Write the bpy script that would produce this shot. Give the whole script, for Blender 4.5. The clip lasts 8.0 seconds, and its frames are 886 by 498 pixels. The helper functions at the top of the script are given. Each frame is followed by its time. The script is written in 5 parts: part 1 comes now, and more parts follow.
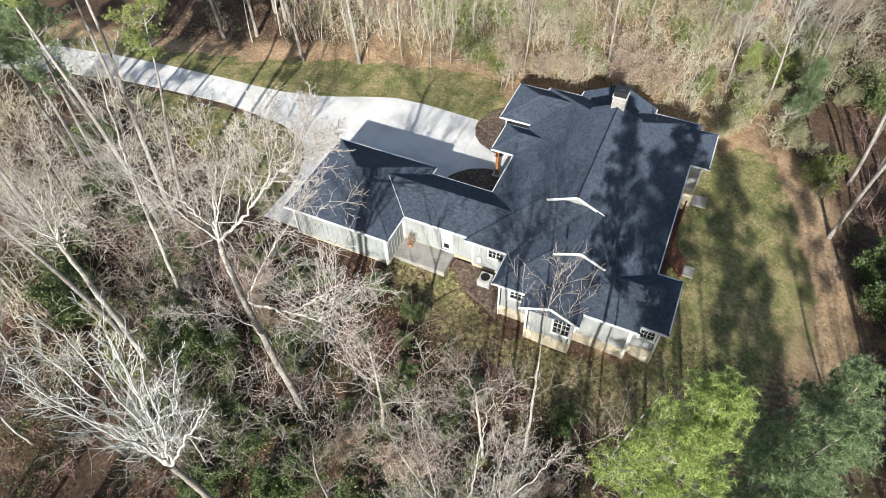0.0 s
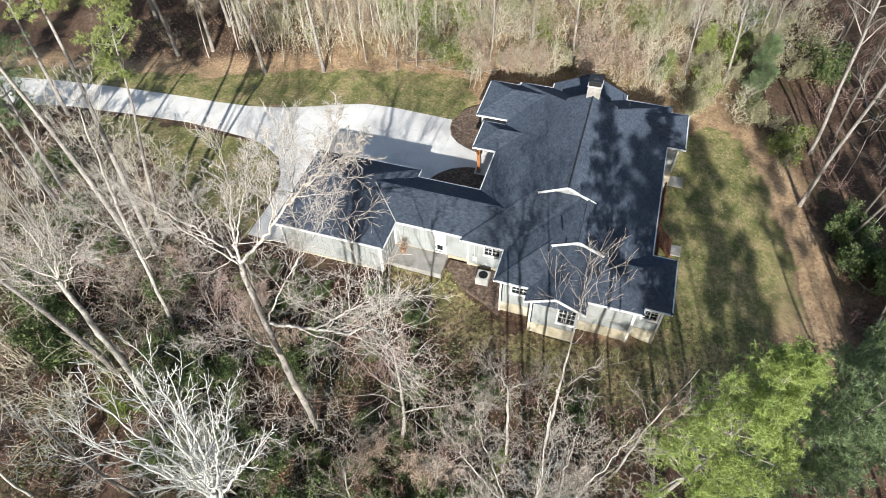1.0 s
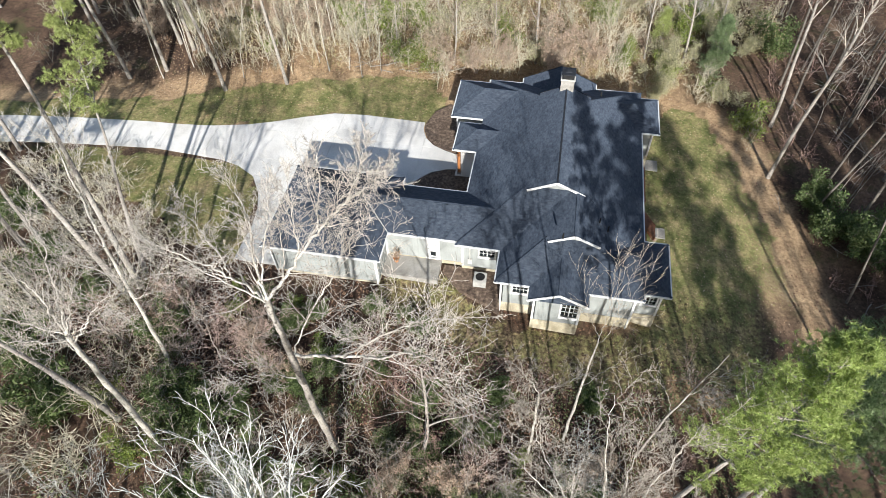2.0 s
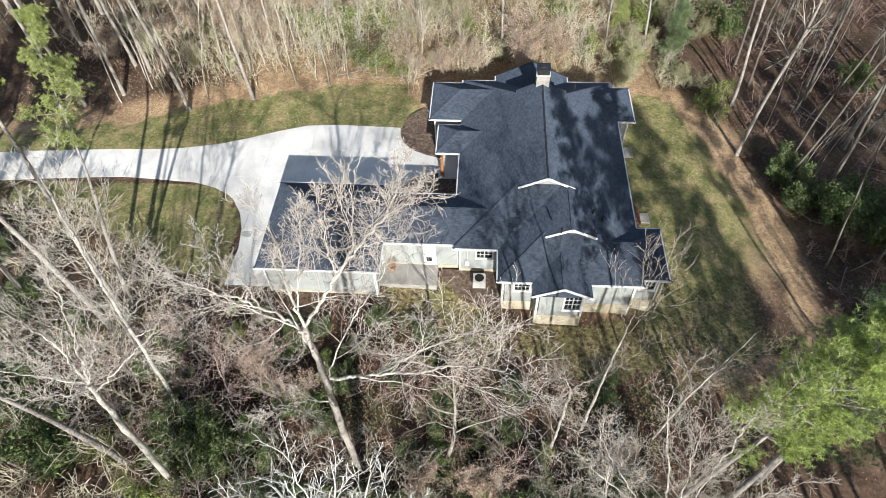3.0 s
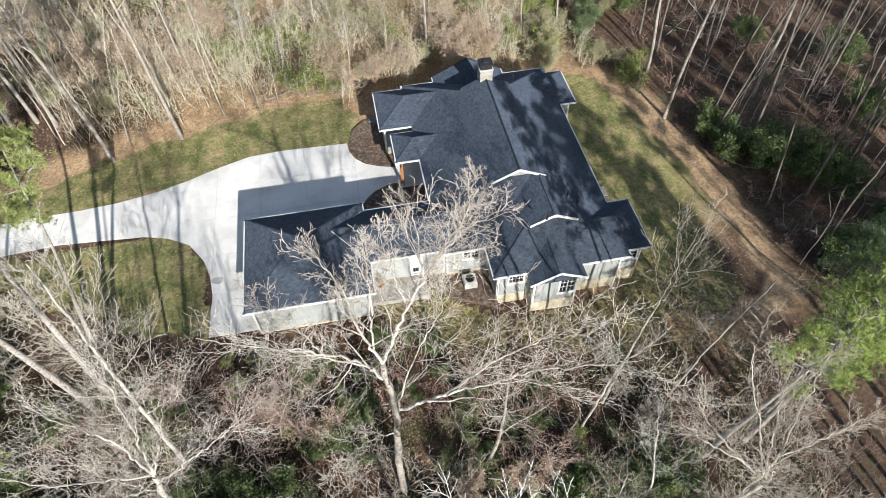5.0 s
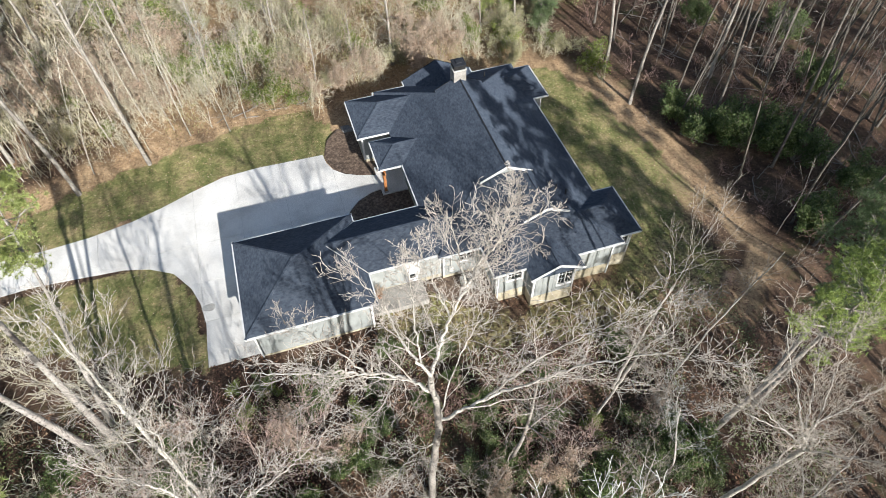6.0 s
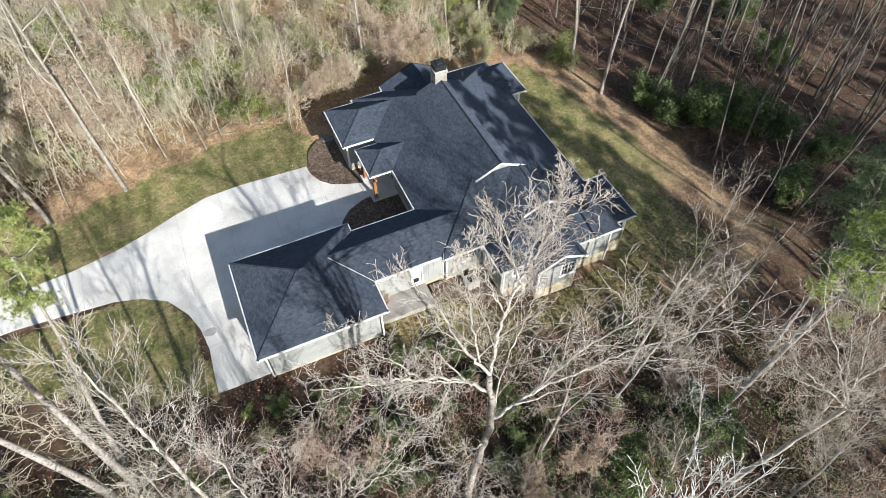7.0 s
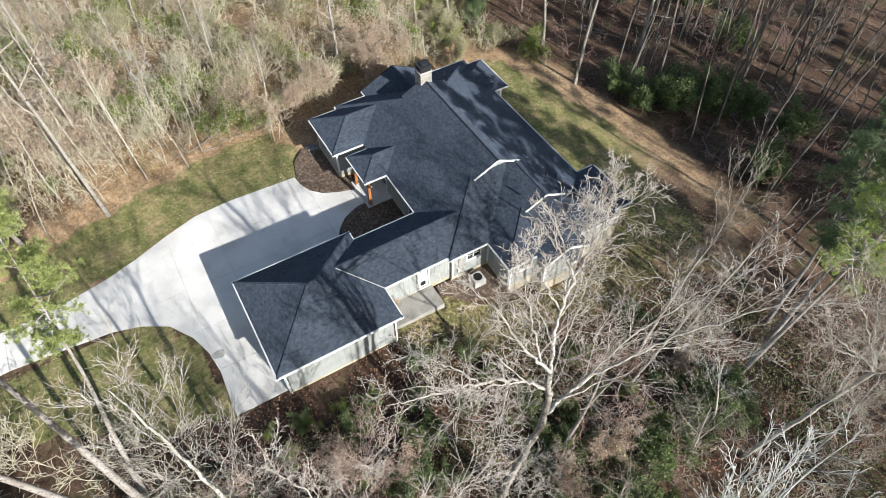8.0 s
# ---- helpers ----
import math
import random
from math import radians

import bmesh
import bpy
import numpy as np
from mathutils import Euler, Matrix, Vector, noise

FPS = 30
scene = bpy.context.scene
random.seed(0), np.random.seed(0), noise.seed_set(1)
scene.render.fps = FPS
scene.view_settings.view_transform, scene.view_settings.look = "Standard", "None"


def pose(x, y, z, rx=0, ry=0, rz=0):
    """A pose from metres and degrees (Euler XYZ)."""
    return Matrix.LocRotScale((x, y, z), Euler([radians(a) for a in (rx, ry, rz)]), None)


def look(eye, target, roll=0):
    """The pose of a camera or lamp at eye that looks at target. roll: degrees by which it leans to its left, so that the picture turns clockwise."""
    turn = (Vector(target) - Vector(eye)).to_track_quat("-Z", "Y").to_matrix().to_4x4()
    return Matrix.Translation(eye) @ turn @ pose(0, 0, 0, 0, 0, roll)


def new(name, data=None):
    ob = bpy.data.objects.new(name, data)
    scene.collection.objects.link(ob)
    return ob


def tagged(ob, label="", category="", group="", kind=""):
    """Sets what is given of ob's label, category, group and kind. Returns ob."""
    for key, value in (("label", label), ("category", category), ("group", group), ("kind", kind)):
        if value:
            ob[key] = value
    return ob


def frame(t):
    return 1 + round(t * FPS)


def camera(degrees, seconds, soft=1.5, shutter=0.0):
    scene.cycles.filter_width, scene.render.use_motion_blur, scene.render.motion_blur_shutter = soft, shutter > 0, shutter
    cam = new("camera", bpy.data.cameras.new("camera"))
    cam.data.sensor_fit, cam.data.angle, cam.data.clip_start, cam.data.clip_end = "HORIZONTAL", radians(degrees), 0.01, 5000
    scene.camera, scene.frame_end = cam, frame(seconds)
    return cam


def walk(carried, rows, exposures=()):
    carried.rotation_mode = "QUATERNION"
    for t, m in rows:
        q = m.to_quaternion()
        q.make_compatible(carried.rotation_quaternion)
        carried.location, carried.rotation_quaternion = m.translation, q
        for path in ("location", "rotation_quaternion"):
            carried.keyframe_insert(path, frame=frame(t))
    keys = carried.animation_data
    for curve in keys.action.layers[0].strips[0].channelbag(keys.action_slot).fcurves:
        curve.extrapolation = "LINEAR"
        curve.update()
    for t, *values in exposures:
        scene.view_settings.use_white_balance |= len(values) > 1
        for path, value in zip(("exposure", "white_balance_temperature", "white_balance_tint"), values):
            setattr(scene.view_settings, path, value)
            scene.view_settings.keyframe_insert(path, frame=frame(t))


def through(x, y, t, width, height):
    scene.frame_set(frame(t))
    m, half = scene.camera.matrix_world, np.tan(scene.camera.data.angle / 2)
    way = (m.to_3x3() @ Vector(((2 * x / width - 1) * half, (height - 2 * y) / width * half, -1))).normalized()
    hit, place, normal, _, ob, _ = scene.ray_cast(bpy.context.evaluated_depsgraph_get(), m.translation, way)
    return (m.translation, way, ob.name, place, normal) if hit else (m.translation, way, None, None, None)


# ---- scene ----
cam = camera(71.13, 8.0, soft=0.55)
PATH = [
    (0, (13.422, -34.783, 35.236), (2.128, -11.810, 4.501), -2.03),
    (0.5, (11.977, -35.566, 34.992), (2.052, -11.797, 4.389), -1.85),
    (1, (10.529, -35.764, 35.191), (2.121, -11.607, 4.438), -2.00),
    (1.5, (9.031, -35.748, 35.506), (2.163, -11.377, 4.540), -2.20),
    (2, (7.484, -35.700, 35.778), (2.145, -11.166, 4.640), -2.31),
    (2.5, (5.915, -35.674, 35.965), (2.101, -10.992, 4.720), -2.31),
    (3, (4.359, -35.652, 36.085), (2.084, -10.856, 4.781), -2.19),
    (3.5, (2.843, -35.585, 36.180), (2.129, -10.747, 4.834), -2.02),
    (4, (1.379, -35.424, 36.284), (2.245, -10.653, 4.889), -1.84),
    (4.5, (-0.038, -35.138, 36.413), (2.405, -10.560, 4.950), -1.69),
    (5, (-1.431, -34.728, 36.552), (2.566, -10.459, 5.008), -1.58),
    (5.5, (-2.837, -34.221, 36.663), (2.676, -10.340, 5.051), -1.49),
    (6, (-4.292, -33.661, 36.701), (2.694, -10.205, 5.062), -1.40),
    (6.5, (-5.817, -33.083, 36.641), (2.602, -10.058, 5.035), -1.26),
    (7, (-7.401, -32.482, 36.517), (2.413, -9.912, 4.985), -1.02),
    (7.5, (-8.972, -31.769, 36.468), (2.171, -9.775, 4.970), -0.68),
    (8, (-10.366, -30.711, 36.802), (1.932, -9.633, 5.109), -0.30),
]
walk(cam, [(t, look(eye, target, roll)) for t, eye, target, roll in PATH])


# ---------------------------------------------------------------- light
SUN = Vector((0.44, -2.03, 1.0)).normalized()          # towards the sun
world = bpy.data.worlds.new("world")
scene.world = world
world.use_nodes = True
wn = world.node_tree.nodes
sky = wn.new("ShaderNodeTexSky")
sky.sky_type = "NISHITA"
sky.sun_disc = False
sky.sun_elevation = math.asin(SUN.z)
sky.sun_rotation = math.atan2(SUN.x, SUN.y)
wn["Background"].inputs["Strength"].default_value = 0.085
world.node_tree.links.new(sky.outputs[0], wn["Background"].inputs["Color"])

sun_data = bpy.data.lights.new("sun", "SUN")
sun_data.energy = 5.0
sun_data.angle = radians(0.55)
sun_data.color = (1.0, 0.983, 0.955)
sun = new("sun", sun_data)
sun.matrix_world = look((0, 0, 80), tuple(Vector((0, 0, 80)) - SUN))
scene.view_settings.exposure = 0.86


# ---------------------------------------------------------------- mesh helpers
def mesh_tris(name, verts, faces, mat):
    """A mesh from arrays of places and triangles."""
    verts, faces = np.asarray(verts, dtype=np.float32), np.asarray(faces, dtype=np.int32)
    me = bpy.data.meshes.new(name)
    me.vertices.add(len(verts))
    me.vertices.foreach_set("co", verts.ravel())
    me.loops.add(faces.size)
    me.loops.foreach_set("vertex_index", faces.ravel())
    me.polygons.add(len(faces))
    me.polygons.foreach_set("loop_start", np.arange(0, faces.size, 3, dtype=np.int32))
    me.polygons.foreach_set("loop_total", np.full(len(faces), 3, dtype=np.int32))
    me.update(calc_edges=True)
    me.materials.append(mat)
    return me


def part(name, bm, material, parent=None, label=""):
    """Links a bmesh as one mesh object under a thing or a part."""
    me = bpy.data.meshes.new(name)
    bmesh.ops.recalc_face_normals(bm, faces=bm.faces)
    bm.to_mesh(me)
    bm.free()
    me.materials.append(material)
    ob = new(name, me)
    ob.parent = parent
    if label:
        ob["label"] = label
    return ob


def box(bm, x0, x1, y0, y1, z0, z1):
    v = [bm.verts.new((x, y, z)) for z in (z0, z1) for y in (y0, y1) for x in (x0, x1)]
    for f in ((0, 2, 3, 1), (4, 5, 7, 6), (0, 1, 5, 4), (2, 6, 7, 3), (0, 4, 6, 2), (1, 3, 7, 5)):
        bm.faces.new([v[i] for i in f])


def boxes(*rows):
    bm = bmesh.new()
    for r in rows:
        box(bm, *r)
    return bm


def beam(bm, a, b, w, h):
    """A straight bar of w by h from a to b."""
    a, b = Vector(a), Vector(b)
    d = (b - a).normalized()
    side = d.cross(Vector((0, 0, 1)))
    side = side.normalized() if side.length > 1e-4 else Vector((1, 0, 0))
    up = side.cross(d)
    v = [bm.verts.new(p + side * (i * w / 2) + up * (j * h / 2)) for p in (a, b) for j in (-1, 1) for i in (-1, 1)]
    for f in ((0, 2, 3, 1), (4, 5, 7, 6), (0, 1, 5, 4), (2, 6, 7, 3), (0, 4, 6, 2), (1, 3, 7, 5)):
        bm.faces.new([v[i] for i in f])


def smooth(t):
    t = min(1.0, max(0.0, t))
    return t * t * (3 - 2 * t)


# ---------------------------------------------------------------- materials
def material(name, rough=0.8, metal=0.0, spec=0.3):
    m = bpy.data.materials.new(name)
    m.use_nodes = True
    b = m.node_tree.nodes["Principled BSDF"]
    b.inputs["Roughness"].default_value = rough
    b.inputs["Metallic"].default_value = metal
    b.inputs["Specular IOR Level"].default_value = spec
    return m, m.node_tree, b


def noise_tex(nt, scale, detail=4.0, rough=0.6, vec=None):
    n = nt.nodes.new("ShaderNodeTexNoise")
    n.inputs["Scale"].default_value = scale
    n.inputs["Detail"].default_value = detail
    n.inputs["Roughness"].default_value = rough
    if vec is None:
        vec = nt.nodes.new("ShaderNodeTexCoord").outputs["Object"]
    nt.links.new(vec, n.inputs["Vector"])
    return n.outputs["Fac"]


def ramp(nt, fac, *stops):
    r = nt.nodes.new("ShaderNodeValToRGB")
    el = r.color_ramp.elements
    while len(el) < len(stops):
        el.new(0.5)
    for e, (p, c) in zip(el, stops):
        e.position = p
        e.color = (*c, 1)
    nt.links.new(fac, r.inputs["Fac"])
    return r.outputs["Color"]


def mixed(nt, a, b, fac, mode="MIX"):
    m = nt.nodes.new("ShaderNodeMix")
    m.data_type = "RGBA"
    m.blend_type = mode
    for sock, v in ((m.inputs[6], a), (m.inputs[7], b), (m.inputs[0], fac)):
        if isinstance(v, (int, float)):
            sock.default_value = v
        elif isinstance(v, tuple):
            sock.default_value = (*v, 1)
        else:
            nt.links.new(v, sock)
    return m.outputs[2]


def bump(nt, b, height, strength, dist=0.02):
    n = nt.nodes.new("ShaderNodeBump")
    n.inputs["Strength"].default_value = strength
    n.inputs["Distance"].default_value = dist
    nt.links.new(height, n.inputs["Height"])
    nt.links.new(n.outputs[0], b.inputs["Normal"])


def two_scale(name, c0, c1, c2, big, small, rough=0.85, relief=0.4, dist=0.02, spec=0.25):
    """A surface with stains at one scale and grain at another."""
    m, nt, b = material(name, rough, 0, spec)
    f1, f2 = noise_tex(nt, big, 5), noise_tex(nt, small, 3)
    col = ramp(nt, f1, (0.3, c0), (0.52, c1), (0.72, c2))
    col = mixed(nt, col, ramp(nt, f2, (0.3, (0.55, 0.55, 0.55)), (0.7, (1.25, 1.25, 1.25))), 0.6, "MULTIPLY")
    nt.links.new(col, b.inputs["Base Color"])
    bump(nt, b, f2, relief, dist)
    return m


def shingle_material():
    m, nt, b = material("asphalt_shingle", 0.85, 0, 0.2)
    b.inputs["Diffuse Roughness"].default_value = 1.0
    co = nt.nodes.new("ShaderNodeTexCoord").outputs["Object"]
    sep = nt.nodes.new("ShaderNodeSeparateXYZ")
    nt.links.new(co, sep.inputs[0])
    # courses lie level, so height tells the row
    row = nt.nodes.new("ShaderNodeMath")
    row.operation = "MULTIPLY"
    row.inputs[1].default_value = 1 / 0.062
    nt.links.new(sep.outputs["Z"], row.inputs[0])
    saw = nt.nodes.new("ShaderNodeMath")
    saw.operation = "FRACT"
    nt.links.new(row.outputs[0], saw.inputs[0])
    flo = nt.nodes.new("ShaderNodeMath")
    flo.operation = "FLOOR"
    nt.links.new(row.outputs[0], flo.inputs[0])
    vec = nt.nodes.new("ShaderNodeCombineXYZ")
    nt.links.new(sep.outputs["X"], vec.inputs[0])
    nt.links.new(sep.outputs["Y"], vec.inputs[1])
    nt.links.new(flo.outputs[0], vec.inputs[2])
    tab = noise_tex(nt, 3.4, 2, 0.5, vec.outputs[0])
    big = noise_tex(nt, 0.35, 4)
    fine = noise_tex(nt, 60, 2)
    col = ramp(nt, tab, (0.3, (0.032, 0.042, 0.060)), (0.5, (0.047, 0.060, 0.081)), (0.7, (0.066, 0.080, 0.103)))
    col = mixed(nt, col, ramp(nt, big, (0.3, (0.8, 0.8, 0.82)), (0.7, (1.2, 1.2, 1.18))), 0.7, "MULTIPLY")
    col = mixed(nt, col, ramp(nt, fine, (0.3, (0.8, 0.8, 0.8)), (0.7, (1.2, 1.2, 1.2))), 0.7, "MULTIPLY")
    nt.links.new(col, b.inputs["Base Color"])
    bump(nt, b, saw.outputs[0], 0.35, 0.012)
    return m


def siding_material(name, c):
    m, nt, b = material(name, 0.6, 0, 0.3)
    f1 = noise_tex(nt, 0.8, 5)
    f2 = noise_tex(nt, 14, 3)
    k = [tuple(v * s for v in c) for s in (0.84, 1.0, 1.1)]
    col = ramp(nt, f1, (0.3, k[0]), (0.5, k[1]), (0.75, k[2]))
    col = mixed(nt, col, ramp(nt, f2, (0.3, (0.85, 0.85, 0.85)), (0.7, (1.08, 1.08, 1.08))), 0.5, "MULTIPLY")
    nt.links.new(col, b.inputs["Base Color"])
    bump(nt, b, f2, 0.15, 0.01)
    return m


def bark_material(name, dark, mid, light):
    m, nt, b = material(name, 0.9, 0, 0.15)
    f1, f2 = noise_tex(nt, 0.6, 5), noise_tex(nt, 9, 4)
    col = ramp(nt, f1, (0.32, mid), (0.6, light))
    col = mixed(nt, dark, col, ramp(nt, f2, (0.32, (0, 0, 0)), (0.5, (1, 1, 1))))
    nt.links.new(col, b.inputs["Base Color"])
    bump(nt, b, f2, 0.6, 0.03)
    return m


def leaf_material(name, *cols, through=0.35, clump=0.9, dark=0.7):
    m, nt, b = material(name, 0.55, 0, 0.3)
    g = nt.nodes.new("ShaderNodeNewGeometry")
    n = len(cols)
    col = ramp(nt, g.outputs["Random Per Island"], *[(i / max(1, n - 1), c) for i, c in enumerate(cols)])
    f1 = noise_tex(nt, clump, 3)
    col = mixed(nt, col, ramp(nt, f1, (0.3, (dark, dark, dark)), (0.7, (1.25, 1.25, 1.2))), 0.8, "MULTIPLY")
    nt.links.new(col, b.inputs["Base Color"])
    t = nt.nodes.new("ShaderNodeBsdfTranslucent")
    nt.links.new(col, t.inputs["Color"])
    mix = nt.nodes.new("ShaderNodeMixShader")
    mix.inputs[0].default_value = through
    nt.links.new(b.outputs[0], mix.inputs[1])
    nt.links.new(t.outputs[0], mix.inputs[2])
    nt.links.new(mix.outputs[0], nt.nodes["Material Output"].inputs["Surface"])
    return m


M_SHINGLE = shingle_material()
M_CAP = two_scale("ridge_shingle", (0.016, 0.018, 0.023), (0.024, 0.027, 0.033), (0.04, 0.043, 0.05), 2, 40)
M_WHITE = siding_material("white_paint", (0.68, 0.68, 0.66))
M_SIDING = siding_material("board_siding", (0.30, 0.315, 0.30))
M_BLOCK = two_scale("cream_parging", (0.36, 0.31, 0.21), (0.50, 0.44, 0.32), (0.58, 0.52, 0.39), 0.9, 18, 0.9, 0.3)
M_CONCRETE = two_scale("broom_concrete", (0.55, 0.53, 0.49), (0.72, 0.70, 0.655), (0.80, 0.78, 0.735), 0.28, 22, 0.85, 0.2, 0.01)
M_PATIO = two_scale("stained_concrete", (0.20, 0.185, 0.16), (0.30, 0.285, 0.255), (0.38, 0.365, 0.335), 1.1, 20, 0.9, 0.3)
M_DAMP = two_scale("damp_concrete", (0.34, 0.33, 0.30), (0.44, 0.43, 0.40), (0.52, 0.51, 0.48), 1.4, 20, 0.7, 0.2)
# pale stone darkened in colour, in place of the house shadow over it
M_SHADESTONE = two_scale("shaded_field_stone", (0.14, 0.13, 0.12), (0.22, 0.21, 0.2), (0.3, 0.29, 0.27), 3, 18, 0.9, 0.5)
M_JOINT = two_scale("joint_sand", (0.30, 0.29, 0.27), (0.40, 0.39, 0.37), (0.48, 0.47, 0.45), 1, 20)
M_MULCH = two_scale("bark_mulch", (0.06, 0.042, 0.032), (0.15, 0.108, 0.08), (0.30, 0.225, 0.165), 4.5, 16, 0.95, 0.9, 0.05)
M_TIMBER = two_scale("stained_cedar", (0.22, 0.085, 0.03), (0.34, 0.14, 0.05), (0.42, 0.2, 0.08), 2.5, 30, 0.6, 0.3)
M_DECK = two_scale("deck_wood", (0.12, 0.055, 0.03), (0.2, 0.09, 0.05), (0.28, 0.14, 0.08), 2.5, 30, 0.7, 0.3)
M_METAL = two_scale("grey_metal", (0.42, 0.41, 0.38), (0.52, 0.51, 0.47), (0.6, 0.59, 0.55), 2, 20, 0.5, 0.2)
M_DARK = two_scale("dark_metal", (0.012, 0.012, 0.012), (0.02, 0.02, 0.02), (0.035, 0.035, 0.035), 3, 20, 0.5, 0.2)
M_BRICK = two_scale("painted_brick", (0.22, 0.205, 0.18), (0.30, 0.285, 0.26), (0.38, 0.36, 0.33), 2.0, 24, 0.85, 0.6)
M_GLASS, nt, b = material("window_glass", 0.05, 0, 0.6)
b.inputs["Base Color"].default_value = (0.012, 0.016, 0.018, 1)

M_BARK = bark_material("grey_bark", (0.085, 0.073, 0.062), (0.215, 0.192, 0.168), (0.35, 0.32, 0.28))
M_PALE = bark_material("pale_bark", (0.16, 0.14, 0.12), (0.36, 0.335, 0.29), (0.52, 0.49, 0.43))
M_TWIG = bark_material("grey_twigs", (0.15, 0.125, 0.10), (0.29, 0.25, 0.205), (0.45, 0.40, 0.335))
M_PALETWIG = bark_material("lichen_twigs", (0.29, 0.285, 0.26), (0.44, 0.44, 0.40), (0.59, 0.59, 0.545))
M_REDTWIG = bark_material("red_twigs", (0.14, 0.08, 0.065), (0.26, 0.165, 0.135), (0.36, 0.25, 0.21))
M_WARMTWIG = bark_material("sunlit_twigs", (0.19, 0.165, 0.14), (0.36, 0.32, 0.275), (0.55, 0.505, 0.445))
M_PINKTWIG = bark_material("pinkish_twigs", (0.24, 0.16, 0.135), (0.40, 0.285, 0.24), (0.54, 0.41, 0.345))
M_BRUSH = bark_material("dry_brush", (0.25, 0.215, 0.155), (0.48, 0.43, 0.31), (0.64, 0.59, 0.45))
M_PINEBARK = bark_material("pine_bark", (0.10, 0.085, 0.075), (0.25, 0.22, 0.195), (0.38, 0.35, 0.315))
M_NEEDLE = leaf_material("pine_needles", (0.23, 0.32, 0.08), (0.39, 0.48, 0.15), (0.59, 0.66, 0.28), through=0.5, clump=2.6, dark=0.45)
M_NEEDLE2 = leaf_material("blue_needles", (0.14, 0.21, 0.10), (0.27, 0.36, 0.18), (0.44, 0.52, 0.30), through=0.5, clump=2.2, dark=0.4)
M_LEAF = leaf_material("evergreen_leaves", (0.066, 0.10, 0.034), (0.12, 0.17, 0.06), (0.21, 0.255, 0.105))
M_BRIGHT = leaf_material("bright_shrub_leaves", (0.10, 0.15, 0.03), (0.19, 0.25, 0.05), (0.30, 0.34, 0.10))
M_TAN = leaf_material("dry_beech_leaves", (0.34, 0.245, 0.18), (0.47, 0.355, 0.265), (0.60, 0.475, 0.37))


# ---------------------------------------------------------------- the lie of the land
DRIVE = [(-75, -9.5), (-60, -4.2), (-52.1, -1.0), (-48, 0.5), (-41.3, 1.6), (-34.5, 2.3), (-27.8, 2.75), (-24.5, 2.85), (-21.6, 3.1), (-18.4, 3.75),
         (-16.2, 4.5), (-13.8, 5.5), (-11.2, 6.4), (-8.4, 6.6), (-5.5, 6.5), (-2.85, 6.4), (-2.75, 5.4), (-2.35, 4.4), (-1.55, 3.6), (-0.4, 3.05),
         (1.4, 2.5), (1.5, 1.1), (0.1, 0.85), (-1.1, 0.3), (-1.9, -0.5), (-2.35, -1.2), (-2.35, -3.9), (-10.2, -3.95), (-10.3, -11.0),
         (-13.8, -11.0), (-13.65, -7.6), (-13.9, -5.8), (-14.45, -4.2), (-15.6, -2.45), (-17.3, -1.45), (-19.1, -0.95), (-22.3, -0.7),
         (-25.5, -0.5), (-31.8, -0.95), (-38.3, -1.6), (-44.3, -3.0), (-52, -5.2), (-60, -8.6), (-75, -14.2)]


def inside(poly, x, y):
    c = False
    for i in range(len(poly)):
        (x0, y0), (x1, y1) = poly[i - 1], poly[i]
        if (y0 > y) != (y1 > y) and x < x0 + (y - y0) / (y1 - y0) * (x1 - x0):
            c = not c
    return c


def edge_distance(poly, x, y):
    best = 9e9
    for i in range(len(poly)):
        (ax, ay), (bx, by) = poly[i - 1], poly[i]
        dx, dy = bx - ax, by - ay
        t = min(1.0, max(0.0, ((x - ax) * dx + (y - ay) * dy) / (dx * dx + dy * dy)))
        best = min(best, (x - ax - dx * t) ** 2 + (y - ay - dy * t) ** 2)
    return math.sqrt(best)


def lie(x, y):
    """Height of the ground."""
    east = 1.5 * smooth((x - 12.5) / 4.5) + 1.4 * smooth((x - 17) / 12)   # falls to the east
    south = 0.95 * smooth((-9.8 - y) / 2.6) * smooth((x + 4) / 9)         # and to the south
    w = 9 * smooth((x - 16) / 4)
    z = -max(east * smooth((y + 13 + w) / (3 + w)), south, east - 1.0)
    z -= 1.0 * smooth((-13 - y) / 12)
    z += 0.9 * smooth((y - 7) / 9) * smooth((-3 - x) / 12)
    z += 0.5 * smooth((y - 12) / 12)
    far = max(0, y - 18, -9 - y, -x - 16, x - 20)
    k = smooth(far / 6)
    if x < -10 and -22 < y < 16 and k > 0:
        k *= 0 if inside(DRIVE, x, y) else smooth((edge_distance(DRIVE, x, y) - 1) / 5)
    z += k * (0.9 * noise.noise((x * 0.06, y * 0.06, 3.1)) + 0.25 * noise.noise((x * 0.3, y * 0.3, 7.7)))
    return z


